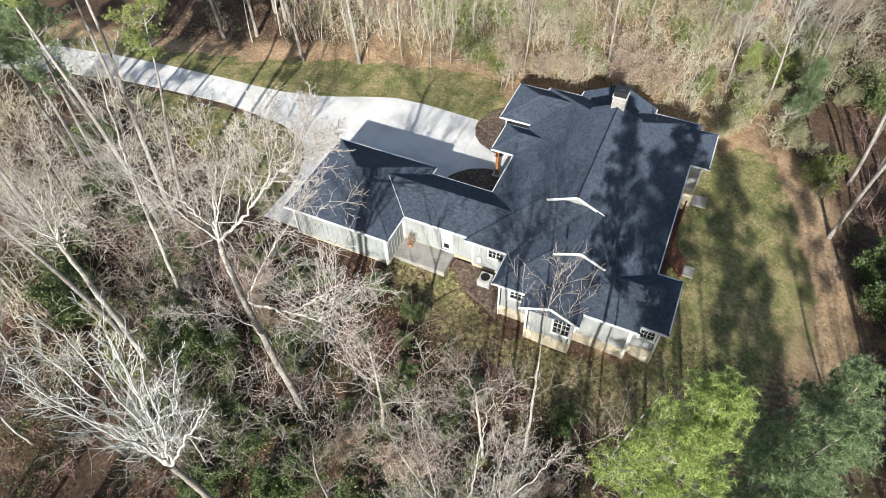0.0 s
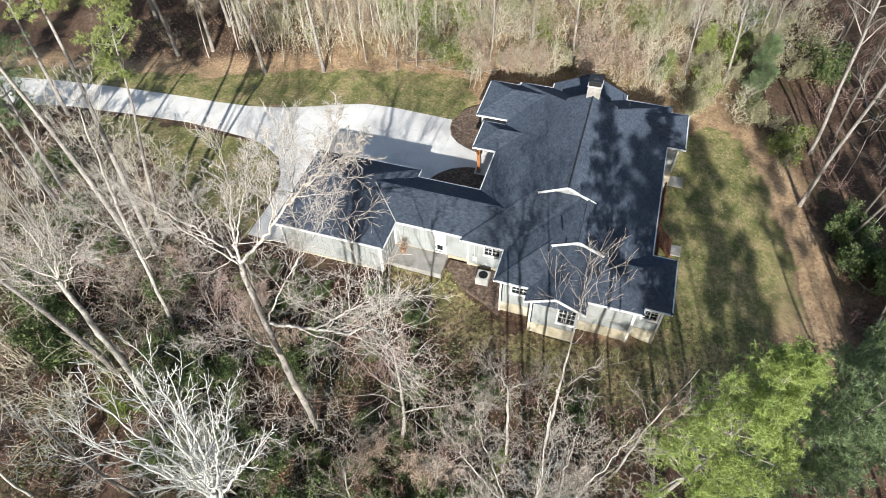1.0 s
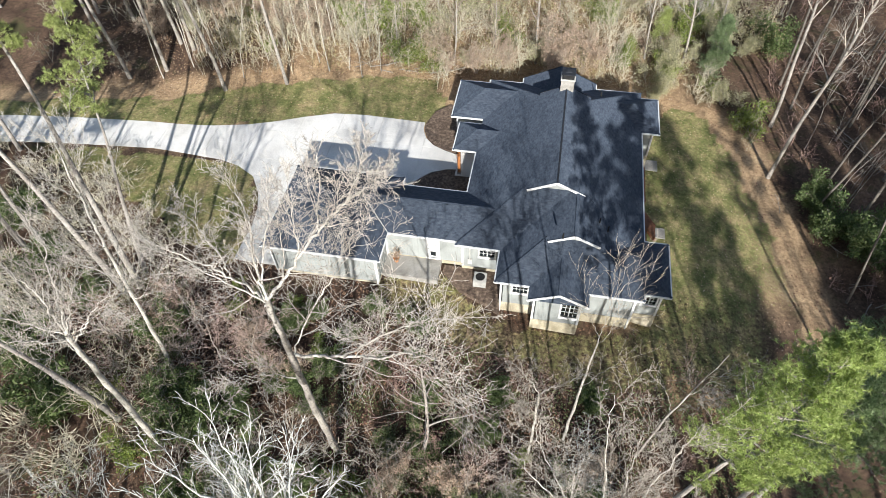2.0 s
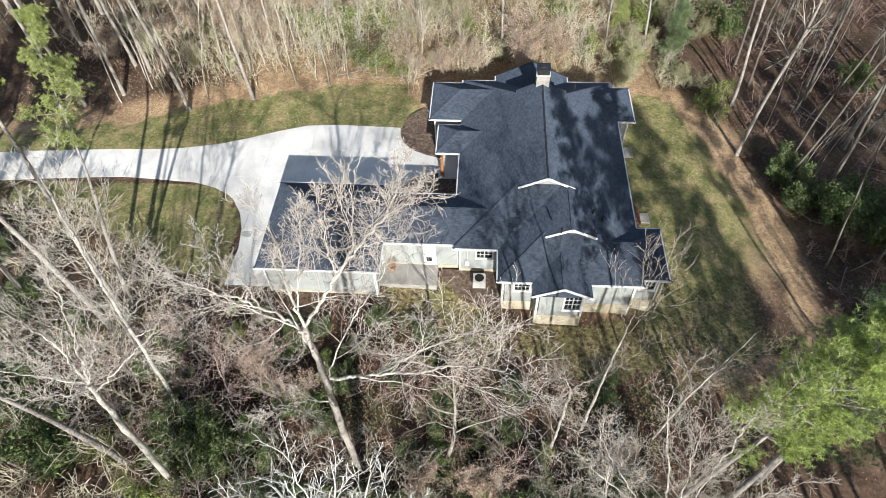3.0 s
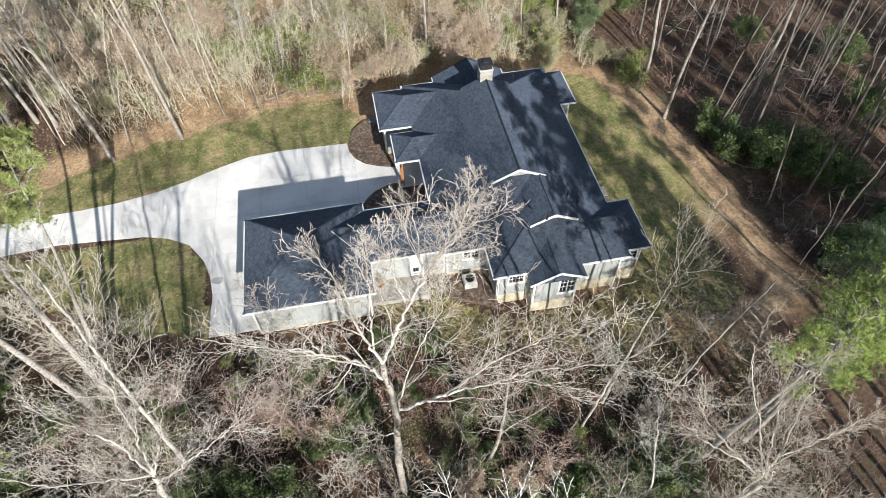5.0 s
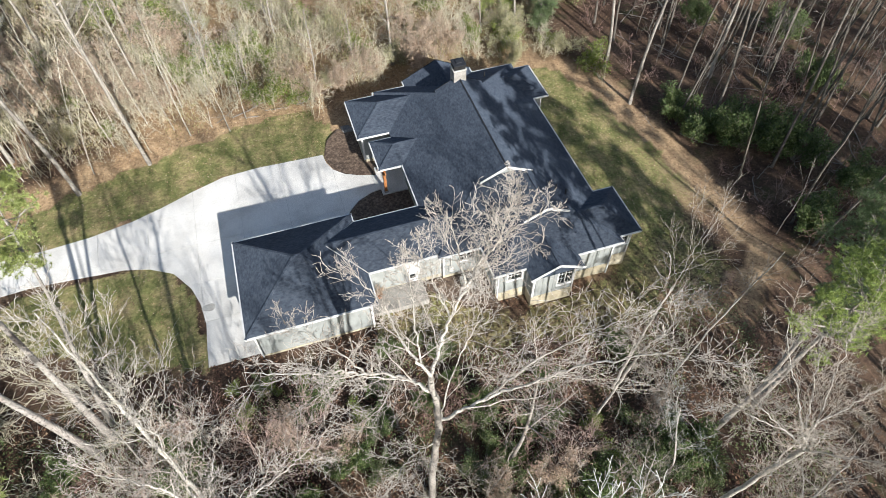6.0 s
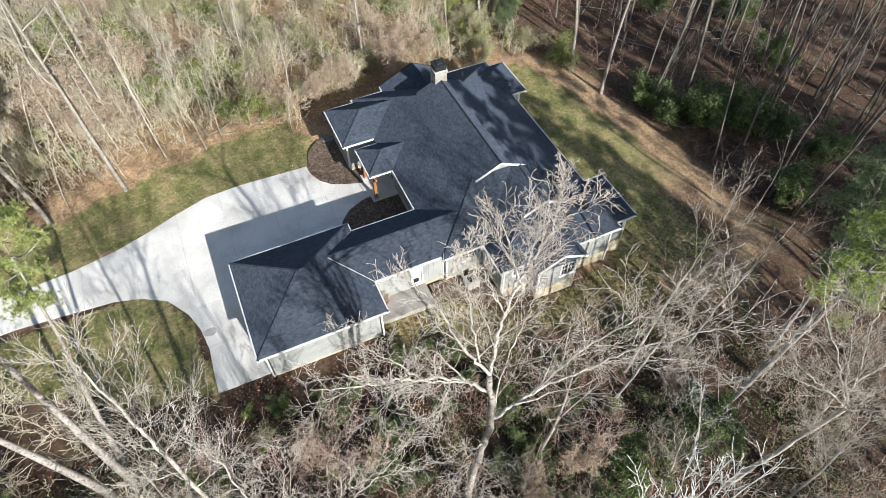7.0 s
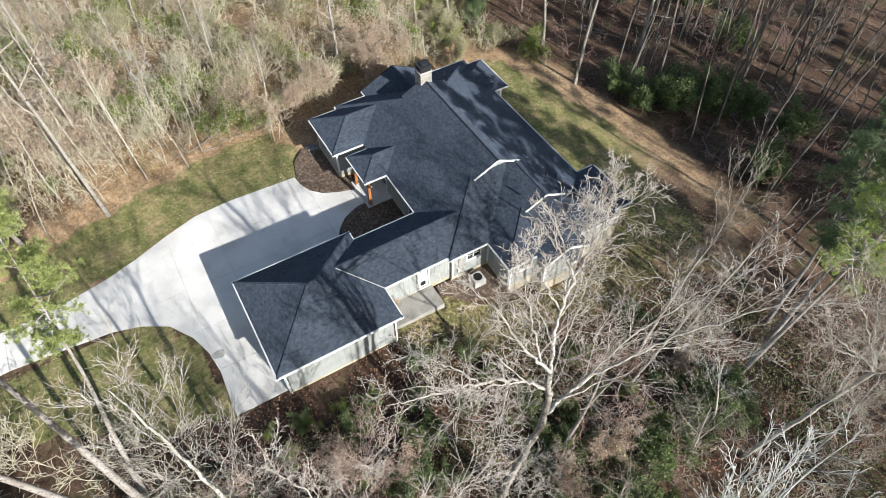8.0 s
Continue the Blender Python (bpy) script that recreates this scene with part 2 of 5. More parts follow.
LAWN_N = [(-60, -0.5), (-48, 2.2), (-36.3, 4.4), (-30.4, 6.0), (-24.5, 7.4), (-19, 9.3), (-13.5, 11.2), (-7.7, 11.9), (-3.2, 11.9), (-1.8, 9.6), (-1.0, 6),
          (-2.8, 6.2), (-5.5, 6.3), (-11, 6.2), (-16, 4.3), (-21, 3.0), (-34, 2.0), (-48, 0.2), (-60, -4)]
LAWN_W = [(-14, -6), (-15.6, -2.6), (-19, -1.2), (-25, -0.8), (-34, -1.4), (-34, -3.2), (-27, -4.6), (-22.5, -7), (-19, -9.5), (-16, -11), (-13.9, -11)]
LAWN_E = [(15.5, 9.2), (17, 11.8), (20, 13.5), (22.4, 13.2), (24.4, 9.5), (25.8, 3.5), (26.8, -2.5), (27.6, -8), (27, -12), (22, -15.5), (17.5, -13.5),
          (15.5, -12.5), (15.5, -7)]
LAWN_S = [(1.5, -9.2), (-2.5, -10.5), (-2.6, -12.6), (1.5, -14.5), (7, -16.0), (13, -17.0), (18, -16.0), (17.2, -12.2), (12, -12.6), (7, -13.2), (6, -11.8), (4, -11.2)]


def build_ground():
    xs = np.unique(np.concatenate([np.linspace(-420, -75, 12), np.linspace(-75, -38, 38), np.linspace(-38, 42, 134), np.linspace(42, 80, 38), np.linspace(80, 420, 12)]))
    ys = np.unique(np.concatenate([np.linspace(-420, -60, 12), np.linspace(-60, -38, 20), np.linspace(-38, 32, 118), np.linspace(32, 75, 42), np.linspace(75, 420, 12)]))
    verts, grass, straw = [], [], []
    for y in ys:
        for x in xs:
            z = lie(x, y)
            if -2.4 < x < 16.4 and -11.5 < y < 9.5 or inside(DRIVE, x, y) and edge_distance(DRIVE, x, y) > 0.5:
                z -= 0.12
            g = 0.0
            wob = (1.1 * noise.noise((x * 0.35, y * 0.35, 1.3)), 1.1 * noise.noise((x * 0.35, y * 0.35, 9.3)))
            for poly, w in ((LAWN_N, 1.0), (LAWN_W, 0.75), (LAWN_E, 0.85), (LAWN_S, 0.36)):
                if inside(poly, x + wob[0], y + wob[1]):
                    g = w
                    if poly is LAWN_E:          # thin towards the pines and the eastern edge
                        g *= 1 - 0.5 * smooth((-2 - y) / 8) - 0.45 * smooth((x + 0.1 * y - 22.3) / 3.0)
            d = 9.0
            if g == 0 and -62 < x < 36 and -20 < y < 20:
                d = min(edge_distance(LAWN_N, x + wob[0], y + wob[1]), edge_distance(LAWN_E, x + wob[0], y + wob[1]))
            north = smooth((y - 9) / 4) * smooth((24 - x) / 6) * smooth((x + 24) / 9)
            verts.append((x, y, z))
            grass.append(g)
            if g > 0 and x > 12:
                d = 3.4 * smooth((-2 - y) / 7)
            straw.append(max(smooth((3.6 - d) / 2.2), 0.75 * north))
    nx = len(xs)
    faces = []
    for j in range(len(ys) - 1):
        for i in range(nx - 1):
            a = j * nx + i
            faces += [(a, a + 1, a + nx + 1), (a, a + nx + 1, a + nx)]
    m, nt, b = material("forest_floor", 0.95, 0, 0.1)
    f1, f2, f3, f4 = noise_tex(nt, 0.16, 6, 0.65), noise_tex(nt, 3.5, 5, 0.75), noise_tex(nt, 17, 4, 0.75), noise_tex(nt, 0.6, 7, 0.72)
    litter = ramp(nt, f1, (0.3, (0.045, 0.032, 0.026)), (0.5, (0.09, 0.064, 0.049)), (0.68, (0.175, 0.128, 0.094)))
    litter = mixed(nt, litter, ramp(nt, f2, (0.3, (0.3, 0.3, 0.3)), (0.7, (1.6, 1.5, 1.4))), 0.85, "MULTIPLY")
    litter = mixed(nt, litter, ramp(nt, f3, (0.3, (0.45, 0.43, 0.42)), (0.72, (1.8, 1.7, 1.6))), 0.8, "MULTIPLY")
    litter = mixed(nt, litter, (0.075, 0.078, 0.034), ramp(nt, noise_tex(nt, 0.33, 5, 0.7), (0.55, (0, 0, 0)), (0.66, (0.75, 0.75, 0.75))))
    st = nt.nodes.new("ShaderNodeAttribute")
    st.attribute_name = "straw"
    pale = ramp(nt, f4, (0.3, (0.265, 0.18, 0.115)), (0.5, (0.41, 0.288, 0.178)), (0.7, (0.55, 0.40, 0.25)))
    pale = mixed(nt, pale, ramp(nt, f2, (0.3, (0.4, 0.4, 0.4)), (0.7, (1.5, 1.5, 1.45))), 0.8, "MULTIPLY")
    pale = mixed(nt, pale, ramp(nt, f3, (0.3, (0.5, 0.5, 0.48)), (0.72, (1.6, 1.55, 1.5))), 0.7, "MULTIPLY")
    litter = mixed(nt, litter, pale, st.outputs["Fac"])
    turf = ramp(nt, f4, (0.3, (0.12, 0.14, 0.05)), (0.46, (0.205, 0.208, 0.085)), (0.56, (0.31, 0.27, 0.13)), (0.7, (0.43, 0.33, 0.19)))
    turf = mixed(nt, turf, ramp(nt, f2, (0.3, (0.42, 0.42, 0.42)), (0.7, (1.5, 1.5, 1.5))), 0.85, "MULTIPLY")
    turf = mixed(nt, turf, ramp(nt, f3, (0.35, (0.6, 0.6, 0.55)), (0.62, (1.1, 1.1, 1.05)), (0.75, (2.2, 1.7, 1.2))), 0.7, "MULTIPLY")
    at = nt.nodes.new("ShaderNodeAttribute")
    at.attribute_name = "grass"
    mask = nt.nodes.new("ShaderNodeMath")
    mask.operation = "ADD"
    nt.links.new(at.outputs["Fac"], mask.inputs[0])
    nt.links.new(f2, mask.inputs[1])
    edge = ramp(nt, mask.outputs[0], (0.72, (0, 0, 0)), (1.15, (1, 1, 1)))
    nt.links.new(mixed(nt, litter, turf, edge), b.inputs["Base Color"])
    bump(nt, b, f3, 0.9, 0.08)
    me = mesh_tris("ground", verts, faces, m)
    at = me.attributes.new("grass", "FLOAT", "POINT")
    at.data.foreach_set("value", np.array(grass, dtype=np.float32))
    at = me.attributes.new("straw", "FLOAT", "POINT")
    at.data.foreach_set("value", np.array(straw, dtype=np.float32))
    for p in me.polygons:
        p.use_smooth = True
    tagged(new("ground", me), "leaf-strewn forest floor with thin winter lawns round the house", "ground", kind="structure")


build_ground()


# ---------------------------------------------------------------- driveway
def clip(poly, axis, limit, keep_above):
    out = []
    for i in range(len(poly)):
        a, b = poly[i - 1], poly[i]
        ia, ib = (a[axis] >= limit) == keep_above, (b[axis] >= limit) == keep_above
        if ia != ib:
            t = (limit - a[axis]) / (b[axis] - a[axis])
            out.append((a[0] + t * (b[0] - a[0]), a[1] + t * (b[1] - a[1])))
        if ib:
            out.append(b)
    return out


def slab_mesh(poly, z0, z1):
    bm = bmesh.new()
    clean = [p for i, p in enumerate(poly) if (Vector(p) - Vector(poly[i - 1])).length > 0.02]
    if len(clean) < 3:
        return None
    f = bm.faces.new([bm.verts.new((x, y, z0)) for x, y in clean])
    if f.calc_area() < 0.05:
        return None
    r = bmesh.ops.extrude_face_region(bm, geom=[f])
    for v in r["geom"]:
        if isinstance(v, bmesh.types.BMVert):
            v.co.z = z1
    bmesh.ops.triangulate(bm, faces=bm.faces)
    return bm


def build_drive():
    base = slab_mesh(DRIVE, -0.3, 0.0)
    drive = tagged(part("driveway", base, M_JOINT), "pale broom-finished concrete driveway leading to the house", "driveway", kind="structure")
    cuts_x = [-75, -66, -60, -54, -48, -42, -36, -30, -25.5, -21, -17.3, -13.75, -10.25, -6.6, -2.4, 3]
    cuts_y = [-15, -11.5, -7.4, -3.9, -0.2, 3.3, 8]
    for i in range(len(cuts_x) - 1):
        rows = cuts_y if cuts_x[i] >= -18 else [-15, 8]
        for j in range(len(rows) - 1):
            p = clip(DRIVE, 0, cuts_x[i] + 0.008, True)
            p = clip(p, 0, cuts_x[i + 1] - 0.008, False)
            p = clip(p, 1, rows[j] + 0.008, True)
            p = clip(p, 1, rows[j + 1] - 0.008, False)
            if len(p) < 3:
                continue
            bm = slab_mesh(p, -0.1, 0.03)
            if bm:
                part("slab", bm, M_CONCRETE, drive)


build_drive()


tagged(part("damp_patch", slab_mesh([(-13.4 + r * math.cos(a), -6.25 + 0.8 * r * math.sin(a)) for a, r in ((k * math.tau / 18, 0.42 + 0.06 * math.sin(k * 0.9)) for k in range(18))], 0.0, 0.035), M_DAMP),
       "round grey damp patch on the pale driveway", "patch", kind="structure")


def build_bed(name, poly, label):
    bm = slab_mesh(poly, -0.3, 0.06)
    bmesh.ops.subdivide_edges(bm, edges=bm.edges, cuts=3, use_grid_fill=True)
    for v in bm.verts:
        if v.co.z > 0:
            v.co.z += 0.05 * noise.noise((v.co.x * 1.5, v.co.y * 1.5, 2))
    tagged(part(name, bm, M_MULCH), label, "planting bed", kind="structure")


build_bed("mulch_bed", [(-2.75, 6.2), (-2.68, 5.4), (-2.28, 4.45), (-1.5, 3.7), (-0.38, 3.15), (1.1, 2.7), (1.2, 4.3), (0.5, 4.6), (0.4, 8.4), (-1.0, 9.2), (-2.2, 8.0)],
          "dark bark mulch bed curving round the house corner")
build_bed("mulch_bed", [(1.45, 1.02), (0.1, 0.76), (-1.05, 0.22), (-1.82, -0.55), (-2.25, -1.25), (-2.25, -4.72), (3.05, -4.72), (3.05, 0.9)],
          "dark bark mulch bed between driveway and entrance wall")
build_bed("mulch_bed", [(1.7, -8.95), (1.7, -9.6), (3.2, -11.0), (5.2, -11.9), (6.2, -12.5), (6.0, -11.6), (6.0, -9.05)],
          "brown mulch strip along the house foundation")

# ---------------------------------------------------------------- house
EAVE, PITCH, OUT = 3.0, 0.478, 0.40
house = tagged(new("house"), "one-storey ranch house with dark shingle roof and pale siding", "house")


def sheet(bm, *pts):
    bm.faces.new([bm.verts.new(p) for p in pts])


def hip_roof(x0, x1, y0, y1, along, low="hip", high="hip"):
    """A hipped or gabled roof over a rectangle; along: the ridge's axis."""
    w = ((y1 - y0) if along == "x" else (x1 - x0)) / 2
    top = EAVE + w * PITCH
    a0, a1, c = (x0, x1, (y0 + y1) / 2) if along == "x" else (y0, y1, (x0 + x1) / 2)
    r0, r1 = a0 + (w if low == "hip" else 0), a1 - (w if high == "hip" else 0)

    def at(a, b, z):
        return (a, b, z) if along == "x" else (b, a, z)
    bm = bmesh.new()
    lo, hi = at(r0, c, top), at(r1, c, top)
    s00, s01, s10, s11 = at(a0, c - w, EAVE), at(a0, c + w, EAVE), at(a1, c - w, EAVE), at(a1, c + w, EAVE)
    sheet(bm, s00, s10, hi, lo)
    sheet(bm, s01, s11, hi, lo)
    sheet(bm, s00, s01, lo)
    sheet(bm, s10, s11, hi)
    sheet(bm, s00, s10, s11, s01)
    bmesh.ops.remove_doubles(bm, verts=bm.verts, dist=0.001)
    return bm


def ridge(parent, *pts, mat=None):
    for a, b in zip(pts, pts[1:]):
        bm = bmesh.new()
        beam(bm, Vector(a) + Vector((0, 0, 0.008)), Vector(b) + Vector((0, 0, 0.004)), 0.11 if mat else 0.17, 0.022)
        part("ridge_cap", bm, mat or M_SHINGLE, parent)


def gutter(parent, *pts):
    """White gutters, eave by eave."""
    for a, b in zip(pts, pts[1:]):
        bm = bmesh.new()
        beam(bm, (*a, EAVE - 0.04), (*b, EAVE - 0.04), 0.085, 0.12)
        part("gutter", bm, M_WHITE, parent, "white metal gutter")


H = EAVE
main_x0, main_x1, main_y0, main_y1 = 2.62, 15.26, -9.40, 9.32
mid = (main_x0 + main_x1) / 2
half = (main_x1 - main_x0) / 2
TOP = H + half * PITCH
gy, gd = -5.05, 4.35                       # the gablet's wall, and how far it stands back from the eave
gz = H + gd * PITCH
gn = main_y1 - gd                          # the northern gablet's wall
bm = bmesh.new()
apex = (mid, gn + 0.38, TOP)
tip = (mid, gy - 0.38, TOP)
for x0, s in ((main_x0, 1), (main_x1, -1)):
    hx = x0 + s * gd
    sheet(bm, (x0, main_y1, H), (x0, main_y0, H), (hx, gy, gz), (hx, gy - 0.38, gz), tip, apex, (hx, gn + 0.38, gz), (hx, gn, gz))
sheet(bm, (main_x0, main_y0, H), (main_x1, main_y0, H), (main_x1 - gd, gy, gz), (main_x0 + gd, gy, gz))
sheet(bm, (main_x0, main_y1, H), (main_x1, main_y1, H), (main_x1 - gd, gn, gz), (main_x0 + gd, gn, gz))
sheet(bm, (main_x0, main_y0, H), (main_x1, main_y0, H), (main_x1, main_y1, H), (main_x0, main_y1, H))
roof = part("roof", bm, M_SHINGLE, house, "charcoal asphalt shingle hip roof")
ridge(roof, (mid, 4.9, TOP), tip, mat=M_CAP)
ridge(roof, (main_x0, main_y1, H), (main_x0 + gd, gn, gz))
ridge(roof, (main_x1, main_y1, H), (main_x1 - gd, gn, gz))
ridge(roof, (main_x0, main_y0, H), (main_x0 + gd, gy, gz))


def gablet(cx, y, z_low, z_top, w, out=-1):
    """A small gable wall with white rake boards under the roof's end."""
    bm = bmesh.new()
    f = [bm.verts.new(p) for p in ((cx - w, y, z_low - 0.3), (cx + w, y, z_low - 0.3), (cx + w, y, z_low - 0.02), (cx, y, z_top - 0.02), (cx - w, y, z_low - 0.02))]
    face = bm.faces.new(f)
    r = bmesh.ops.extrude_face_region(bm, geom=[face])
    bmesh.ops.translate(bm, verts=[v for v in r["geom"] if isinstance(v, bmesh.types.BMVert)], vec=(0, -0.15 * out, 0))
    g = part("gable", bm, M_SIDING, house)
    for s in (-1, 1):
        bm = bmesh.new()
        beam(bm, (cx + s * w, y + out * 0.39, z_low - 0.06), (cx, y + out * 0.39, z_top - 0.06), 0.05, 0.17)
        part("rake_board", bm, M_WHITE if out < 0 else M_CAP, g, "white rake board" if out < 0 else "dark rake edge")
        bm = bmesh.new()
        beam(bm, (cx + s * w, y + out * 0.2, z_low - 0.07), (cx, y + out * 0.2, z_top - 0.07), 0.36, 0.02)
        part("soffit", bm, M_WHITE, g)
    return g


gablet(mid, gy, gz, TOP, half - gd)
gablet(mid, gn, gz, TOP, half - gd, 1)

# front block with its own gablet
fx0, fx1, fy0 = 5.65, 15.22, -12.04
fm, fh = (fx0 + fx1) / 2, (fx1 - fx0) / 2
ftop = H + fh * PITCH
fgy, fgd = -8.93, 3.11
fgz = H + fgd * PITCH
bm = bmesh.new()
for x0, s in ((fx0, 1), (fx1, -1)):
    hx = x0 + s * fgd
    sheet(bm, (x0, -5.0, H), (x0, fy0, H), (hx, fgy, fgz), (hx, fgy - 0.38, fgz), (fm, fgy - 0.38, ftop), (fm, -5.0, ftop))
sheet(bm, (fx0, fy0, H), (fx1, fy0, H), (fx1 - fgd, fgy, fgz), (fx0 + fgd, fgy, fgz))
sheet(bm, (fx0, fy0, H - 0.002), (fx1, fy0, H - 0.002), (fx1, -5.0, H - 0.002), (fx0, -5.0, H - 0.002))
roof2 = part("roof", bm, M_SHINGLE, house)
ridge(roof2, (fm, -5.1, ftop), (fm, fgy - 0.38, ftop))
ridge(roof2, (fx0, fy0, H), (fx0 + fgd, fgy, fgz))
ridge(roof2, (fx1, fy0, H), (fx1 - fgd, fgy, fgz))
gablet(fm, fgy, fgz, ftop, fh - fgd)

ROOFS = [
    # x0, x1, y0, y1, ridge axis, low end, high end
    (-10.68, -2.18, -11.64, -3.54, "x", "hip", "hip"),      # garage
    (-5.2, 5.6, -9.09, -4.32, "x", "cut", "cut"),           # link
    (0.0, 6.5, 4.0, 8.93, "x", "hip", "cut"),               # bedroom wing
    (0.8, 5.2, 0.04, 3.40, "x", "hip", "cut"),              # porch
    (5.33, 11.55, 4.5, 10.02, "y", "cut", "cut"),           # rear gable
    (10.5, 16.62, 4.22, 8.63, "x", "cut", "hip"),           # north-east corner
    (11.5, 16.86, -11.5, -7.04, "x", "cut", "hip"),         # south-east corner
    (7.91, 11.78, -13.08, -9.4, "y", "cut", "cut"),         # front bay
]
for i, (x0, x1, y0, y1, along, low, high) in enumerate(ROOFS):
    r = part("roof", hip_roof(x0, x1, y0, y1, along, low, high), M_SHINGLE, house)
    w = ((y1 - y0) if along == "x" else (x1 - x0)) / 2
    z = H + w * PITCH
    if along == "x":
        c = (y0 + y1) / 2
        a, b_ = (x0 + w if low == "hip" else x0 + 0.6, c, z), (x1 - w if high == "hip" else x1 - 0.8, c, z)
        if b_[0] - a[0] > 0.2:
            ridge(r, a, b_)
        if low == "hip":
            ridge(r, (x0, y0, H), a, (x0, y1, H))
        if high == "hip":
            ridge(r, (x1, y0, H), b_, (x1, y1, H))
    else:
        c = (x0 + x1) / 2
        ridge(r, (c, y0 + 0.3, z), (c, y1 - 0.3, z))

# pale flashing in the valleys beside the garage
for a, b_ in (((-2.2, -9.07, H + 0.02), (-4.5, -6.77, H + 1.11)), ((-2.2, -4.34, H + 0.02), (-3.0, -5.14, H + 0.39))):
    bm = bmesh.new()
    beam(bm, a, b_, 0.05, 0.03)
    part("valley_flashing", bm, M_METAL, house, "pale metal valley flashing")

# bay and rear gable ends
for cx, w, y, s in ((9.845, 1.935, -13.08, -1), (8.44, 3.11, 10.02, 1)):
    z = H + w * PITCH
    for k in (-1, 1):
        bm = bmesh.new()
        beam(bm, (cx + k * (w + 0.03), y + s * 0.02, H - 0.08), (cx, y + s * 0.02, z - 0.06), 0.05, 0.18)
        part("rake_board", bm, M_WHITE if s < 0 else M_CAP, house, "white rake board" if s < 0 else "dark rake edge")

gutter(roof, (main_x0, 0.1), (main_x0, -4.32))
gutter(roof, (main_x1, 4.2), (main_x1, -7.0))
gutter(roof, (2.62, -9.09), (2.62, -9.40), (5.65, -9.40), (5.65, -12.04), (7.95, -12.04))
gutter(roof, (11.74, -12.04), (15.22, -12.04), (15.22, -11.5), (16.86, -11.5), (16.86, -7.04), (15.26, -7.04))
gutter(roof, (-2.18, -9.09), (2.62, -9.09))
gutter(roof, (-2.18, -9.09), (-2.18, -11.64), (-10.68, -11.64), (-10.68, -3.54), (-2.18, -3.54), (-2.18, -4.32), (2.62, -4.32))
gutter(roof, (2.62, 4.0), (0, 4.0), (0, 8.93), (2.5, 8.93), (2.5, 9.32), (5.33, 9.32), (5.33, 10.0))
gutter(roof, (2.62, 0.04), (0.8, 0.04), (0.8, 3.4), (2.62, 3.4))
gutter(roof, (15.26, 4.22), (16.62, 4.22), (16.62, 8.63), (15.1, 8.63), (15.1, 9.32), (11.55, 9.32), (11.55, 10.0))


BATTENS = {}


def batten_mesh(height):
    """One upright strip of that height, shared by all alike."""
    if height not in BATTENS:
        bm = boxes((-0.025, 0.025, -0.022, 0.002, 0.0, height))
        me = bpy.data.meshes.new("batten")
        bmesh.ops.recalc_face_normals(bm, faces=bm.faces)
        bm.to_mesh(me)
        bm.free()
        me.materials.append(M_SIDING)
        BATTENS[height] = me
    return BATTENS[height]


